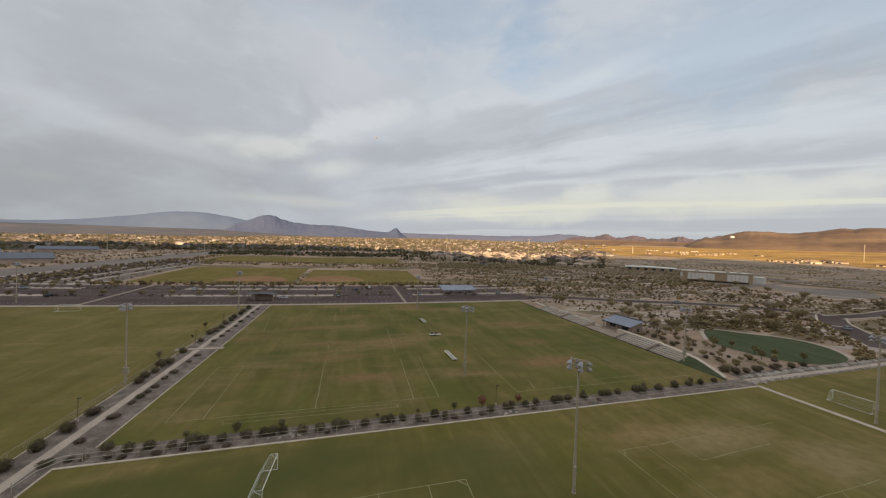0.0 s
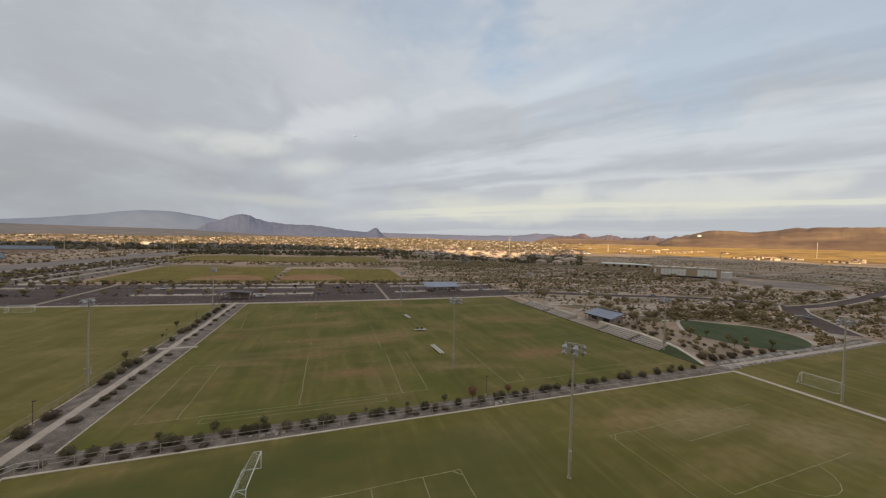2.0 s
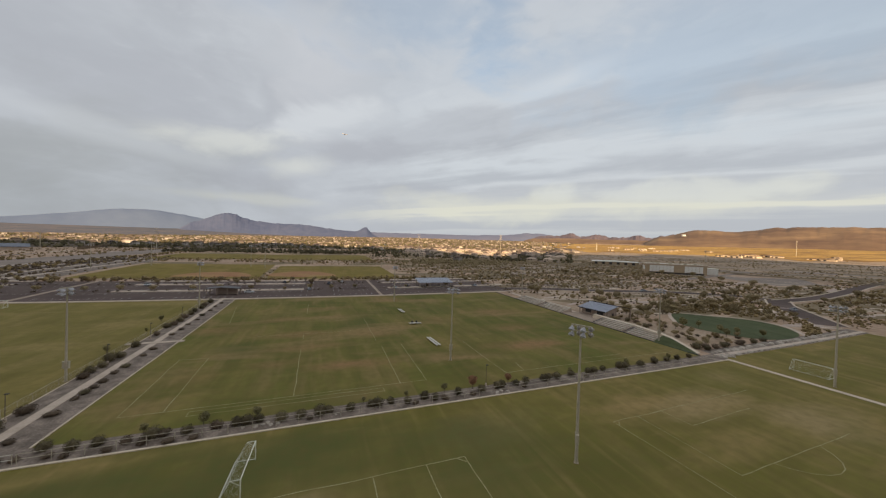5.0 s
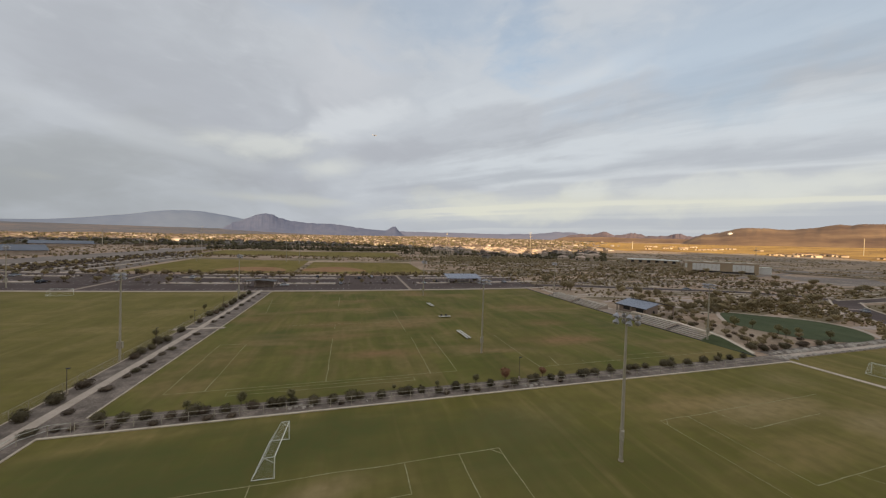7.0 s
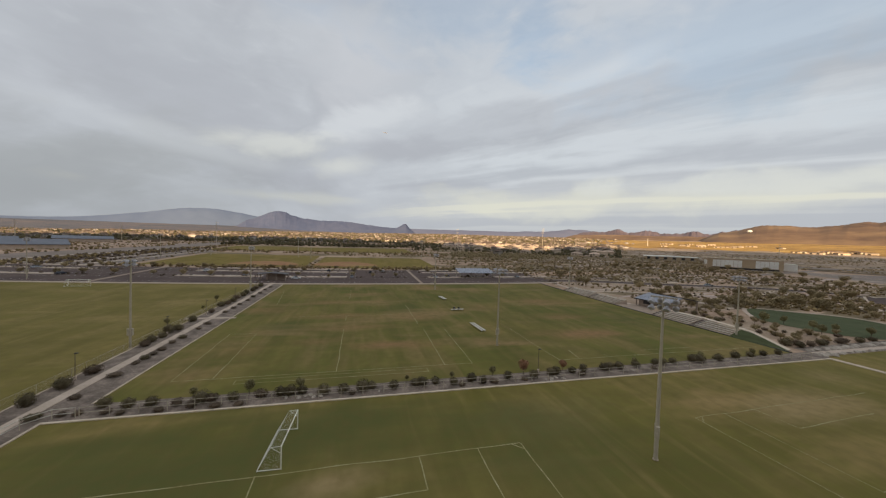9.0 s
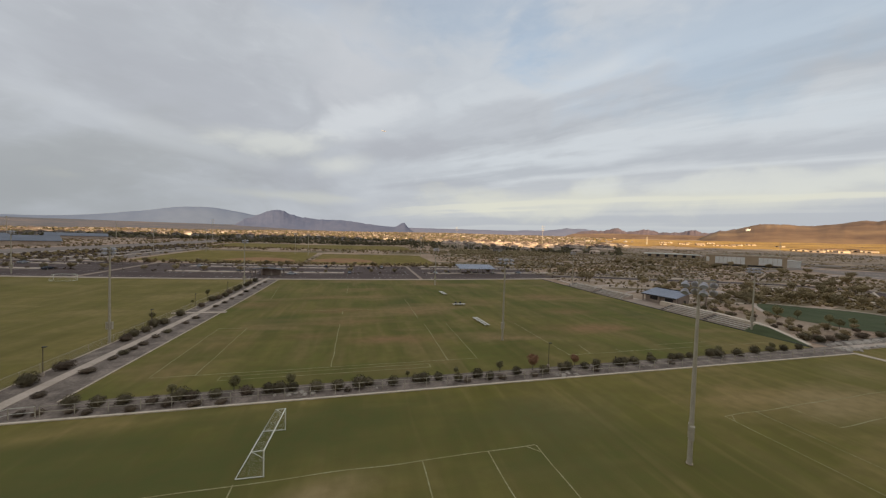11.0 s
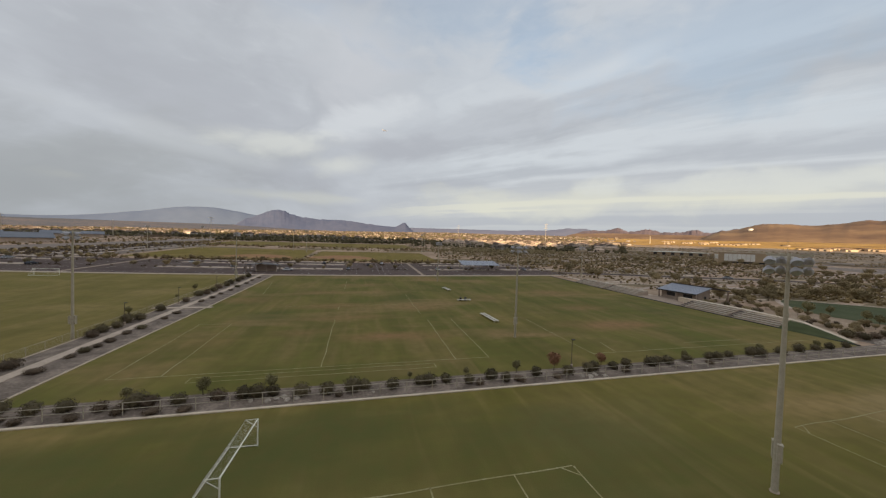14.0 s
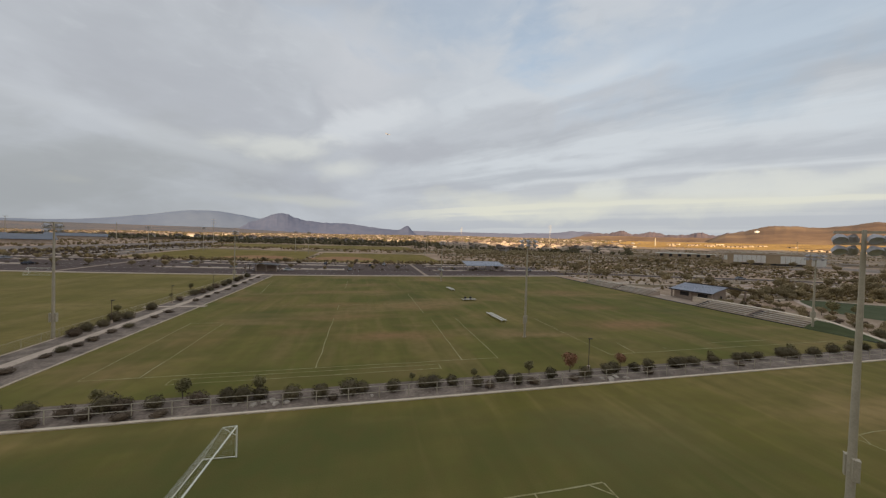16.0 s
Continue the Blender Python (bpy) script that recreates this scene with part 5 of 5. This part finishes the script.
    part("head", Shape().box(-0.08, -0.15, h - 0.06, 0.42, 0.15, h + 0.05).mesh("head", DARK), ob)


for x, y, t in ((30.6, 62.1, 0), (-46.35, 71.6, 0), (-46.25, 97, 0), (-46.25, 117, 0), (-46.25, 140, 0), (-46.25, 165, 0)):
    path_lamp(x, y, t)


def stone_mesh(rnd):
    bm = bmesh.new()
    bmesh.ops.create_icosphere(bm, subdivisions=2, radius=0.5)
    for v in bm.verts:
        k = 1 + 0.45 * noise.noise(v.co * 2.2 + Vector((rnd.random() * 50, 0, 0)))
        v.co = Vector((v.co.x * 1.3 * k, v.co.y * k, max(-0.12, v.co.z * 0.7 * k)))
    me = bpy.data.meshes.new("stone")
    bm.to_mesh(me)
    bm.free()
    me.materials.append(STONE)
    return me


STONES = [stone_mesh(RND) for _ in range(4)]


def boulder(x, y, s):
    ob = part("boulder", RND.choice(STONES), at=on(x, y, 0.06, RND.uniform(0, 360)) @ Matrix.Diagonal((s, s, s, 1)))
    tagged(ob, "pale rounded boulder lying on gravel", "boulder", "boulders in the planting")


for x, y in ((-10.9, 59.1), (-10.1, 59.4), (-8.8, 59), (-7.8, 59.2), (-12.7, 59.4), (-9.4, 59.8), (30.2, 58.9), (31.4, 58.7), (32.4, 59.1), (33.5, 58.4), (31, 58.1), (0.8, 59.2), (50, 59.5), (64, 59.7), (76, 60)):
    boulder(x, y, RND.uniform(0.4, 0.75))
for k in range(60):
    boulder(105 + k * 1.3 + RND.uniform(-0.5, 0.5), 62.9 + RND.uniform(-0.4, 0.7), RND.uniform(0.7, 1.7))
for k in range(40):
    boulder(105 + k * 1.9 + RND.uniform(-0.8, 0.8), 59.75 + RND.uniform(-0.2, 0.15), RND.uniform(0.5, 1.1))
for k in range(16):
    boulder(102.5 + RND.uniform(0, 6), 58.6 + RND.uniform(0, 2.2), RND.uniform(0.5, 1.1))


# ---- cars ----
def car_meshes(paint):
    body = Shape().prism([(-2.2, 0.35), (2.2, 0.35), (2.25, 0.62), (2.1, 0.86), (1.15, 0.98), (-1.5, 1.02), (-2.2, 0.95), (-2.28, 0.6)], -0.88, 0.88).mesh("body", paint)
    cabin = Shape().add([(1.1, -0.8, 0.98), (1.1, 0.8, 0.98), (-1.7, 0.8, 1.0), (-1.7, -0.8, 1.0), (0.35, -0.62, 1.46), (0.35, 0.62, 1.46), (-1.2, 0.62, 1.46), (-1.2, -0.62, 1.46)],
                        [(0, 1, 5, 4), (1, 2, 6, 5), (2, 3, 7, 6), (3, 0, 4, 7)]).mesh("windows", AUTO_GLASS)
    roof = Shape().box(-1.22, -0.64, 1.455, 0.37, 0.64, 1.5).mesh("roof", paint)
    return body, cabin, roof


CARS = [car_meshes(p) for p in CAR_PAINTS]
TYRE = Shape().tube((0, -0.11, 0), (0, 0.11, 0), 0.34, n=14).mesh("tyre", RUBBER, True)
RIM = Shape().tube((0, -0.12, 0), (0, 0.12, 0), 0.2, n=10).mesh("rim", ALUMINIUM)


def car(x, y, turn, kind, label):
    ob = thing("car", label, "car", on(x, y, 0.06, turn), "parked cars")
    for name, me in zip(("body", "cabin_glass", "roof"), CARS[kind]):
        part(name, me, ob)
    for sx in (-1.4, 1.4):
        for sy in (-0.8, 0.8):
            w = part("wheel", TYRE, ob, at=pose(sx, sy, 0.34))
            part("rim", RIM, w)
    for sy in (-0.6, 0.6):
        part("headlight", Shape().box(2.16, sy - 0.18, 0.62, 2.26, sy + 0.18, 0.78).mesh("headlight", LENS), ob)


for x, y, t, k in ((-35.5, 194.5, 8, 0), (-7, 201, 90, 1), (3.8, 222, 90, 2), (42, 201, 90, 0), (50.6, 206.4, 90, 2), (-63, 206, 90, 1), (-88, 222, 90, 0), (-140, 201, 90, 2), (-165, 222, 90, 1), (-186, 206, 90, 3), (96, 201, 90, 1), (12, 228, 90, 0), (-22, 228, 90, 2), (216, 91, 40, 1), (196.8, 155.5, -20, 1)):
    car(x, y, t, k, ("white", "silver", "dark", "red")[k] + " parked saloon car on asphalt")


# ---- trees in the car park and along the avenue ----
for y in (203.2, 225.0, 238.5):
    x = -224.0
    while x < 104:
        if abs(x - 30) > 4 and abs(x + 116) > 4:
            tree(x + RND.uniform(-1, 1), y + RND.uniform(-0.3, 0.3), RND.choice(DESERT_TREES), RND.uniform(0.42, 0.78), "small sparse desert tree in a planting island", "car park trees")
        x += RND.uniform(11, 17)


def blocked(x, y):
    """Where no scrub grows: lawns, roads, car parks and buildings."""
    for x0, y0, x1, y1 in ((-262, -90, 104, 240), (-142, 248, -40, 374), (-36, 254, 64, 354), (-162, 423, 64, 547), (100, -90, 190, 64), (100, 60, 119, 170), (330, 205, 395, 265)):
        if x0 < x < x1 and y0 < y < y1:
            return True
    if ((x - 146) / 38) ** 2 + ((y - 84) / 20) ** 2 < 1:
        return True
    if 62 < y < 112 and abs(x - (190 + (y - 68) * 1.2)) < 9:
        return True
    if 120 < y < 640 and -250 + (y - 150) * 0.03 < x < -212 + (y - 150) * 0.066:
        return True
    if 238 < x < 600 and abs(y - 107 - max(0.0, x - 285) * 0.112) < 6 or 318 < x < 414 and 138 < y < 207:
        return True
    if 113 < x < 245 and abs(y - (187 - (x - 113) * 0.36)) < 8:
        return True
    return 300 < x < 700 and abs(y - (195 + (x - 300) * 0.177)) < 7


def avenue_wall():
    ob = thing("block_wall", "long dark brown block wall beside the avenue", "wall", pose(0, 0, 0))
    for k in range(22):
        ya, yb = 560 + 9.0 * k, 560 + 9.0 * k + 8.8
        xa = -292 - (ya - 560) * 0.20
        z = ground_z(xa, ya)
        part("wall_panel", Shape().box(xa - 0.2, ya, z - 0.4, xa + 0.2, yb, z + 3.4).box(xa - 0.3, yb - 0.5, z - 0.4, xa + 0.3, yb, z + 3.7).mesh("wall_panel", SHRUB_BROWN), ob)


avenue_wall()
for x0, x1, w in ((-209, -196, 4.0), (-190, -180, 3.0), (-174, -166, 3.0), (-158, -152, 2.5)):
    ribbon("pavement_lane", [(x0, 242), (x0 + (x1 - x0) * 0.4, 310), (x1, 420)], w, 0.08, CONCRETE, "pale concrete lane beside the avenue", "lane")
ribbon("road_lane", [(-199, 242), (-194, 310), (-188, 420)], 6, 0.07, ASPHALT, "dark asphalt lane beside the avenue", "road")
ribbon("road_lane", [(-182, 242), (-178, 310), (-172, 420)], 5, 0.07, ASPHALT, "dark asphalt lane beside the avenue", "road")


def scatter(name, label, category, count, area, sizes, mat, seed, flat=0.7, faces=3, test=blocked, clump=True):
    """Many small leafy clumps as one piece of stuff: each a few crossed, ragged fans of leaves round a heart."""
    rnd = random.Random(seed)
    s = Shape()
    made = 0
    while made < count:
        x, y = area(rnd)
        if test(x, y) or (clump and noise.noise((x * 0.018, y * 0.035, seed)) + 0.5 * noise.noise((x * 0.06, y * 0.09, seed)) < rnd.uniform(-0.55, 0.35)):
            continue
        made += 1
        z, k = ground_z(x, y), rnd.uniform(*sizes)
        n = 6
        top = (x + rnd.uniform(-0.2, 0.2) * k, y + rnd.uniform(-0.2, 0.2) * k, z + k * flat * rnd.uniform(0.9, 1.5))
        ring1 = [(x + k * 0.9 * rnd.uniform(0.6, 1.2) * math.cos(a), y + k * 0.9 * rnd.uniform(0.6, 1.2) * math.sin(a), z + k * flat * rnd.uniform(0.35, 0.9)) for a in [2 * math.pi * (i + rnd.random() * 0.5) / n for i in range(n)]]
        ring0 = [(x + k * 0.6 * math.cos(2 * math.pi * i / n), y + k * 0.6 * math.sin(2 * math.pi * i / n), z - 0.1) for i in range(n)]
        s.add([top] + ring1 + ring0, [(0, 1 + i, 1 + (i + 1) % n) for i in range(n)] + [(1 + i, 1 + n + i, 1 + n + (i + 1) % n, 1 + (i + 1) % n) for i in range(n)])
        for _ in range(faces):
            a, r = rnd.uniform(0, 6.28), k * rnd.uniform(0.3, 0.9)
            c = Vector((x + r * math.cos(a), y + r * math.sin(a), z + k * flat * rnd.uniform(0.5, 1.3)))
            d = Vector((rnd.uniform(-1, 1), rnd.uniform(-1, 1), rnd.uniform(-0.6, 0.6))).normalized() * k * 0.45
            e = Vector((rnd.uniform(-1, 1), rnd.uniform(-1, 1), rnd.uniform(0, 1))).normalized() * k * 0.4
            s.add([c - d, c - e, c + d, c + e], [(0, 1, 2, 3)])
    tagged(new(name, s.mesh(name, mat)), label, category, kind="stuff")


def box_area(x0, y0, x1, y1):
    return lambda r: (r.uniform(x0, x1), r.uniform(y0, y1))


def polar_area(a0, a1, d0, d1):
    def pick(r):
        a, d = radians(r.uniform(a0, a1)), math.sqrt(r.uniform(d0 * d0, d1 * d1))
        return d * math.sin(a), d * math.cos(a)
    return pick


scatter("desert_scrub", "olive grey scrub over the tan desert east of the park", "scrub", 4000, box_area(100, 62, 480, 420), (0.3, 0.95), SAGE, 1)
scatter("dark_scrub", "dark creosote bushes over the tan desert", "scrub", 1500, box_area(100, 62, 420, 330), (0.35, 1.1), CREOSOTE, 2, 0.8)
scatter("brown_scrub", "brown dry scrub over the desert", "scrub", 1300, box_area(100, 62, 400, 330), (0.3, 0.95), SHRUB_BROWN, 3)
scatter("far_scrub", "scattered scrub between the park and town", "scrub", 5200, polar_area(-46, 80, 245, 780), (0.5, 1.4), SAGE, 4)
scatter("far_dark_scrub", "dark shrubs between the park and town", "scrub", 2200, polar_area(-46, 80, 240, 780), (0.5, 1.5), CREOSOTE, 5, 0.9)
scatter("open_scrub", "low scrub thinly spread over bare desert", "scrub", 2600, box_area(100, 20, 620, 420), (0.3, 0.9), CREOSOTE, 12, 0.8, clump=False)
scatter("island_shrubs", "small shrubs in the car park islands", "shrubs", 520, lambda r: (r.uniform(-226, 104), r.choice((203.2, 225.0, 238.5, 243.0)) + r.uniform(-1.8, 1.8)), (0.3, 0.8), SHRUB_BROWN, 13, 0.9, test=lambda x, y: abs(x - 30) < 3 or abs(x + 116) < 3, clump=False)
scatter("avenue_trees", "rows of low trees along the avenue", "trees", 210, lambda r: ((lambda y: (r.choice((-250, -200, -194)) + (y - 120) * 0.058 + r.uniform(-2, 2), y))(r.uniform(180, 620))), (0.8, 1.8), CREOSOTE, 6, 1.1, test=lambda x, y: False)
scatter("lawn_edge_scrub", "olive and brown shrubs round the oval lawn", "scrub", 420, box_area(150, 62, 226, 122), (0.4, 1.15), CREOSOTE, 18, 0.9, clump=False, test=lambda x, y: ((x - 150) / 25) ** 2 + ((y - 84) / 21) ** 2 < 1 or y < 64 or abs(x - (190 + (y - 68) * 1.2)) < 9)
scatter("lane_shrubs", "dark shrub rows between the lanes", "shrubs", 420, lambda r: ((lambda y: (r.choice((-204, -192, -185, -176, -163)) + (y - 242) * 0.055 + r.uniform(-1, 1), y))(r.uniform(242, 440))), (0.5, 1.1), SHRUB_BROWN, 16, 1.1, test=lambda x, y: False)
scatter("grove", "olive grove of desert trees before the houses", "trees", 420, lambda r: (r.gauss(160, 36), r.gauss(386, 24)), (0.9, 2.2), OLIVE, 17, 1.2, test=blocked)
scatter("tree_belt", "dark belt of trees in front of the town", "trees", 460, box_area(-195, 535, 90, 610), (1.6, 3.2), TOWN_TREE, 7, 1.2, test=lambda x, y: False)
scatter("ballfield_hedge", "line of small trees round the ball fields", "trees", 340, lambda r: r.choice(((r.uniform(-150, 75), r.uniform(376, 418)), (r.uniform(-150, 75), r.uniform(241, 249)))), (0.7, 1.6), CREOSOTE, 8, 1.1, test=lambda x, y: False)


def ground_cover():
    """Broad low drifts of olive scrub, and a plain coloured with the low sun's gold."""
    rnd = random.Random(31)
    for _ in range(330):
        x, y = rnd.uniform(110, 460), rnd.uniform(70, 430)
        if not blocked(x, y):
            oval("ground_cover_patch", x, y, rnd.uniform(10, 38), rnd.uniform(3, 9), 0.02 + rnd.random() * 0.02, COVER, "olive drift of low ground cover", "ground cover", turn=rnd.uniform(-30, 15))
    for _ in range(190):
        x, y = rnd.uniform(-140, 240), rnd.uniform(242, 600)
        oval("ground_cover_patch", x, y, rnd.uniform(10, 30), rnd.uniform(3, 10), 0.02 + rnd.random() * 0.015, COVER, "olive drift of low ground cover", "ground cover", turn=rnd.uniform(-15, 15))
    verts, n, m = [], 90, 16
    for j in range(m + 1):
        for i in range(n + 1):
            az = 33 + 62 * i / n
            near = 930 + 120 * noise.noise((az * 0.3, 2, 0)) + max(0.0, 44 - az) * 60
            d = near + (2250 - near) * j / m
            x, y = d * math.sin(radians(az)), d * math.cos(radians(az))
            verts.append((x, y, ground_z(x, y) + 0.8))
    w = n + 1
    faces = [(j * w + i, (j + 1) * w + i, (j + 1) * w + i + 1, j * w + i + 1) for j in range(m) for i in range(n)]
    tagged(new("ground_gold_plain", mesh_of("gold_plain", verts, faces, SUN_GOLD)), "sunlit plain with the low sun's gold in its colour", "dry grass", kind="structure")


ground_cover()


def pale_patches():
    """Washes, drives and raked gravel that show pale among the scrub."""
    rnd = random.Random(21)
    for _ in range(150):
        x, y = rnd.uniform(120, 520), rnd.uniform(70, 360)
        if blocked(x, y):
            continue
        oval("ground_pale_gravel", x, y, rnd.uniform(6, 26), rnd.uniform(0.9, 3.4), 0.04 + rnd.random() * 0.03, rnd.choice((DIRT, GRAVEL, CONCRETE, DIRT)), "pale bare gravel among the scrub", "bare ground", turn=rnd.uniform(-25, 12))
    for _ in range(330):
        x, y = rnd.uniform(118, 360), rnd.uniform(66, 215)
        if not blocked(x, y):
            oval("ground_pale_gravel", x, y, rnd.uniform(3, 11), rnd.uniform(0.5, 1.6), 0.05 + rnd.random() * 0.03, rnd.choice((DIRT, CONCRETE, KERB)), "pale bare gravel among the scrub", "bare ground", turn=rnd.uniform(-45, 20))
    for _ in range(110):
        az, d = radians(rnd.uniform(36, 80)), rnd.uniform(430, 900)
        x, y = d * math.sin(az), d * math.cos(az)
        if not blocked(x, y):
            oval("ground_flat_streak", x, y, rnd.uniform(14, 60), rnd.uniform(3, 9), 0.42 + rnd.random() * 0.05, rnd.choice((COVER, DIRT, ROADWAY, COVER)), "streak of scrub or pale ground on the flat", "bare ground", turn=-math.degrees(az) + rnd.uniform(-14, 14))
    for _ in range(40):
        x, y = rnd.uniform(-420, 90), rnd.uniform(240, 560)
        if blocked(x, y):
            continue
        oval("ground_pale_gravel", x, y, rnd.uniform(10, 34), rnd.uniform(1.5, 5.0), 0.04 + rnd.random() * 0.03, rnd.choice((DIRT, GRAVEL, CONCRETE, ROADWAY)), "pale bare gravel among the scrub", "bare ground", turn=rnd.uniform(50, 110) if x < -170 else rnd.uniform(-15, 15))


pale_patches()

for k in range(34):
    x, y = RND.uniform(107, 134), RND.uniform(65, 104)
    if not (y < 90 and x < bank_top(y) + 3) and not (x > 128 and y > 72):
        tree(x, y, RND.choice(DESERT_TREES), RND.uniform(0.3, 0.55), "dusky desert tree on the dirt bank", "desert trees")
for k in range(30):
    x, y = RND.uniform(126, 185), RND.uniform(100, 118)
    if not blocked(x, y):
        tree(x, y, RND.choice(DESERT_TREES), RND.uniform(0.4, 0.75), "dusky desert tree beyond the oval lawn", "desert trees")
for k in range(115):
    x, y = 0.0, 0.0
    while blocked(x, y) or (x == 0.0):
        x, y = RND.uniform(118, 330), RND.uniform(64, 260)
    tree(x, y, RND.choice(DESERT_TREES), RND.uniform(0.55, 1.2), "sparse grey-green desert tree among scrub", "desert trees")


# ---- the town ----
def house_shape(s, x, y, turn, w, d, h, roof_h, roof=None):
    m = pose(x, y, ground_z(x, y) - 0.5, 0, 0, turn)
    s.box(-w / 2, -d / 2, 0, w / 2, d / 2, h, m)
    t = roof or s
    e = 0.5
    p = [(-w / 2 - e, -d / 2 - e, h), (w / 2 + e, -d / 2 - e, h), (w / 2 + e, d / 2 + e, h), (-w / 2 - e, d / 2 + e, h), (-w / 2 + d / 2, 0, h + roof_h), (w / 2 - d / 2, 0, h + roof_h)]
    t.add([m @ Vector(q) for q in p], [(0, 1, 5, 4), (1, 2, 5), (2, 3, 4, 5), (3, 0, 4), (3, 2, 1, 0)])


def town():
    rnd = random.Random(11)
    spots = []
    d = 690.0
    while d < 2750:
        step = 34 if d < 1200 else 44
        n = int(radians(90) * d / 23)
        for i in range(n):
            if rnd.random() < 0.34:
                continue
            az = -44 + 90 * (i + rnd.uniform(-0.25, 0.25)) / n
            if rnd.random() < (az - 37 + d * 0.0035) / 13:
                continue
            if d < 790 and -15 < az < 6 or d < 800 and az < -14:
                continue
            if noise.noise((az * 0.35, d * 0.008, 4)) < -0.42:
                continue
            if d > 1900 and az < -15:
                continue
            dd = d + rnd.uniform(-7, 7)
            spots.append((dd * math.sin(radians(az)), dd * math.cos(radians(az)), -az + rnd.choice((0, 90, 0, 12))))
        d += step * (1 + 0.25 * math.sin(d))
    for _ in range(260):
        az, dd = rnd.uniform(14, 41), rnd.uniform(500, 760)
        if rnd.random() < (dd - 430) / 300:
            spots.append((dd * math.sin(radians(az)), dd * math.cos(radians(az)), -az + rnd.choice((0, 90, 0, 12))))
    spots.append((170.2, 402.0, -15.0))
    shapes, pale = [], []
    for k in range(4):
        wall, roof = Shape(), Shape()
        w, dd, h = ((13, 9.5, 3.2), (11, 9.5, 5.6), (14, 10, 3.3), (10.5, 9, 5.4))[k]
        house_shape(wall, 0, 0, 0, w, dd, h, 2.3, roof)
        if k % 2 == 0:
            house_shape(wall, w * 0.35, -dd * 0.55, 90, 8, 6.5, 3.0, 1.6, roof)
        windows = [Shape().box(xx, -dd / 2 - 0.08, z, xx + 1.6, -dd / 2 + 0.05, z + 1.2).mesh("window", AUTO_GLASS) for xx in (-w * 0.36, -w * 0.1) for z in ((1.0, 4.0) if h > 5 else (1.0,))]
        shapes.append((wall.mesh("wall", STUCCO), roof.mesh("roof", TILE_ROOF), windows))
        pale.append((wall.mesh("wall", KERB), roof.mesh("roof", ROOF_PALE), windows))
    spots.sort(key=lambda q: math.hypot(q[0], q[1]))
    for x, y, t in spots[:280]:
        light = math.hypot(x, y) < 700 and rnd.random() < 0.62
        wall, roof, windows = rnd.choice(pale if light else shapes)
        ob = thing("house", "cream stucco house with a pale tile roof" if light else "tan stucco house with a brown tile roof", "house", on(x, y, 0.4, t), "houses of the town")
        part("wall", wall, ob)
        part("roof", roof, ob)
        for w in windows:
            part("window", w, ob)
    walls, roofs = Shape(), Shape()
    for x, y, t in spots[280:]:
        house_shape(walls, x, y, t, rnd.uniform(10, 15), rnd.uniform(8.5, 10), rnd.choice((3.2, 3.4, 5.6)), rnd.uniform(1.6, 2.3), roofs)
    tagged(new("far_houses", walls.mesh("far_houses", STUCCO)), "pale stucco walls of a wide low town", "houses", kind="stuff")
    tagged(new("far_roofs", roofs.mesh("far_roofs", TILE_ROOF)), "brown and tan tile roofs of the town", "roofs", kind="stuff")


town()
scatter("town_trees", "dark trees between the houses of the town", "trees", 22000, polar_area(-46, 42, 690, 2750), (1.6, 4.2), TOWN_TREE, 9, 1.25, 0, test=lambda x, y: math.degrees(math.atan2(x, y)) > 37 + 10 * noise.noise((x * 0.02, y * 0.02, 0)))
scatter("house_trees", "dark trees between the nearer houses", "trees", 1100, polar_area(8, 42, 480, 760), (1.2, 3.0), TOWN_TREE, 21, 1.2)
scatter("plain_scrub", "sparse scrub over the eastern plain", "scrub", 1500, polar_area(40, 72, 720, 2000), (0.8, 2.0), SAGE, 10, 0.7, 0, test=lambda x, y: False)
for k in range(34):
    az, d = (RND.uniform(47, 60), RND.uniform(1050, 1500)) if k < 17 else (RND.uniform(61, 73), RND.uniform(900, 1040))
    big_shed(d * math.sin(radians(az)), d * math.cos(radians(az)), RND.uniform(10, 24), RND.uniform(8, 12), RND.uniform(2.5, 4.5), -az + RND.uniform(-40, 40), TILE_ROOF, KERB, "pale industrial shed on the sunlit plain")


# ---- airliner ----
def airliner():
    at = Vector((-2.6, 7.4, 24.4)) + Vector((-0.0, 0, 0))
    way = Matrix.Rotation(radians(-14.1), 3, "Z") @ Vector(((677 - 784) / 578, 1.0, (441 - 239) / 578 - 0.03))
    ob = thing("airliner", "small distant airliner in the grey sky", "airplane", Matrix.Translation(at + way * 2300) @ pose(0, 0, 0, 0, 0, 15))
    part("fuselage", Shape().tube((-13, 0, 0), (13, 0, 0), 1.5, n=10).tube((13, 0, 0), (16, 0, 0.1), 1.5, 0.4, 10).tube((-18, 0, 0.8), (-13, 0, 0), 0.4, 1.5, 10).mesh("fuselage", STEEL, True), ob)
    part("wing", Shape().add([(3, 0, -0.6), (-3, 15, 0.4), (-5, 15, 0.4), (-3, 0, -0.6), (-3, -15, 0.4), (-5, -15, 0.4), (3, 0, -0.2), (-3, 0, -0.2)], [(0, 1, 2, 3), (0, 3, 5, 4), (6, 7, 2, 1), (6, 4, 5, 7)]).mesh("wing", STEEL), ob)
    part("tail_fin", Shape().prism([(-17.5, 0.8), (-13.5, 0.8), (-17, 5.5), (-18.8, 5.5)], -0.15, 0.15).mesh("tail_fin", STEEL), ob)


airliner()
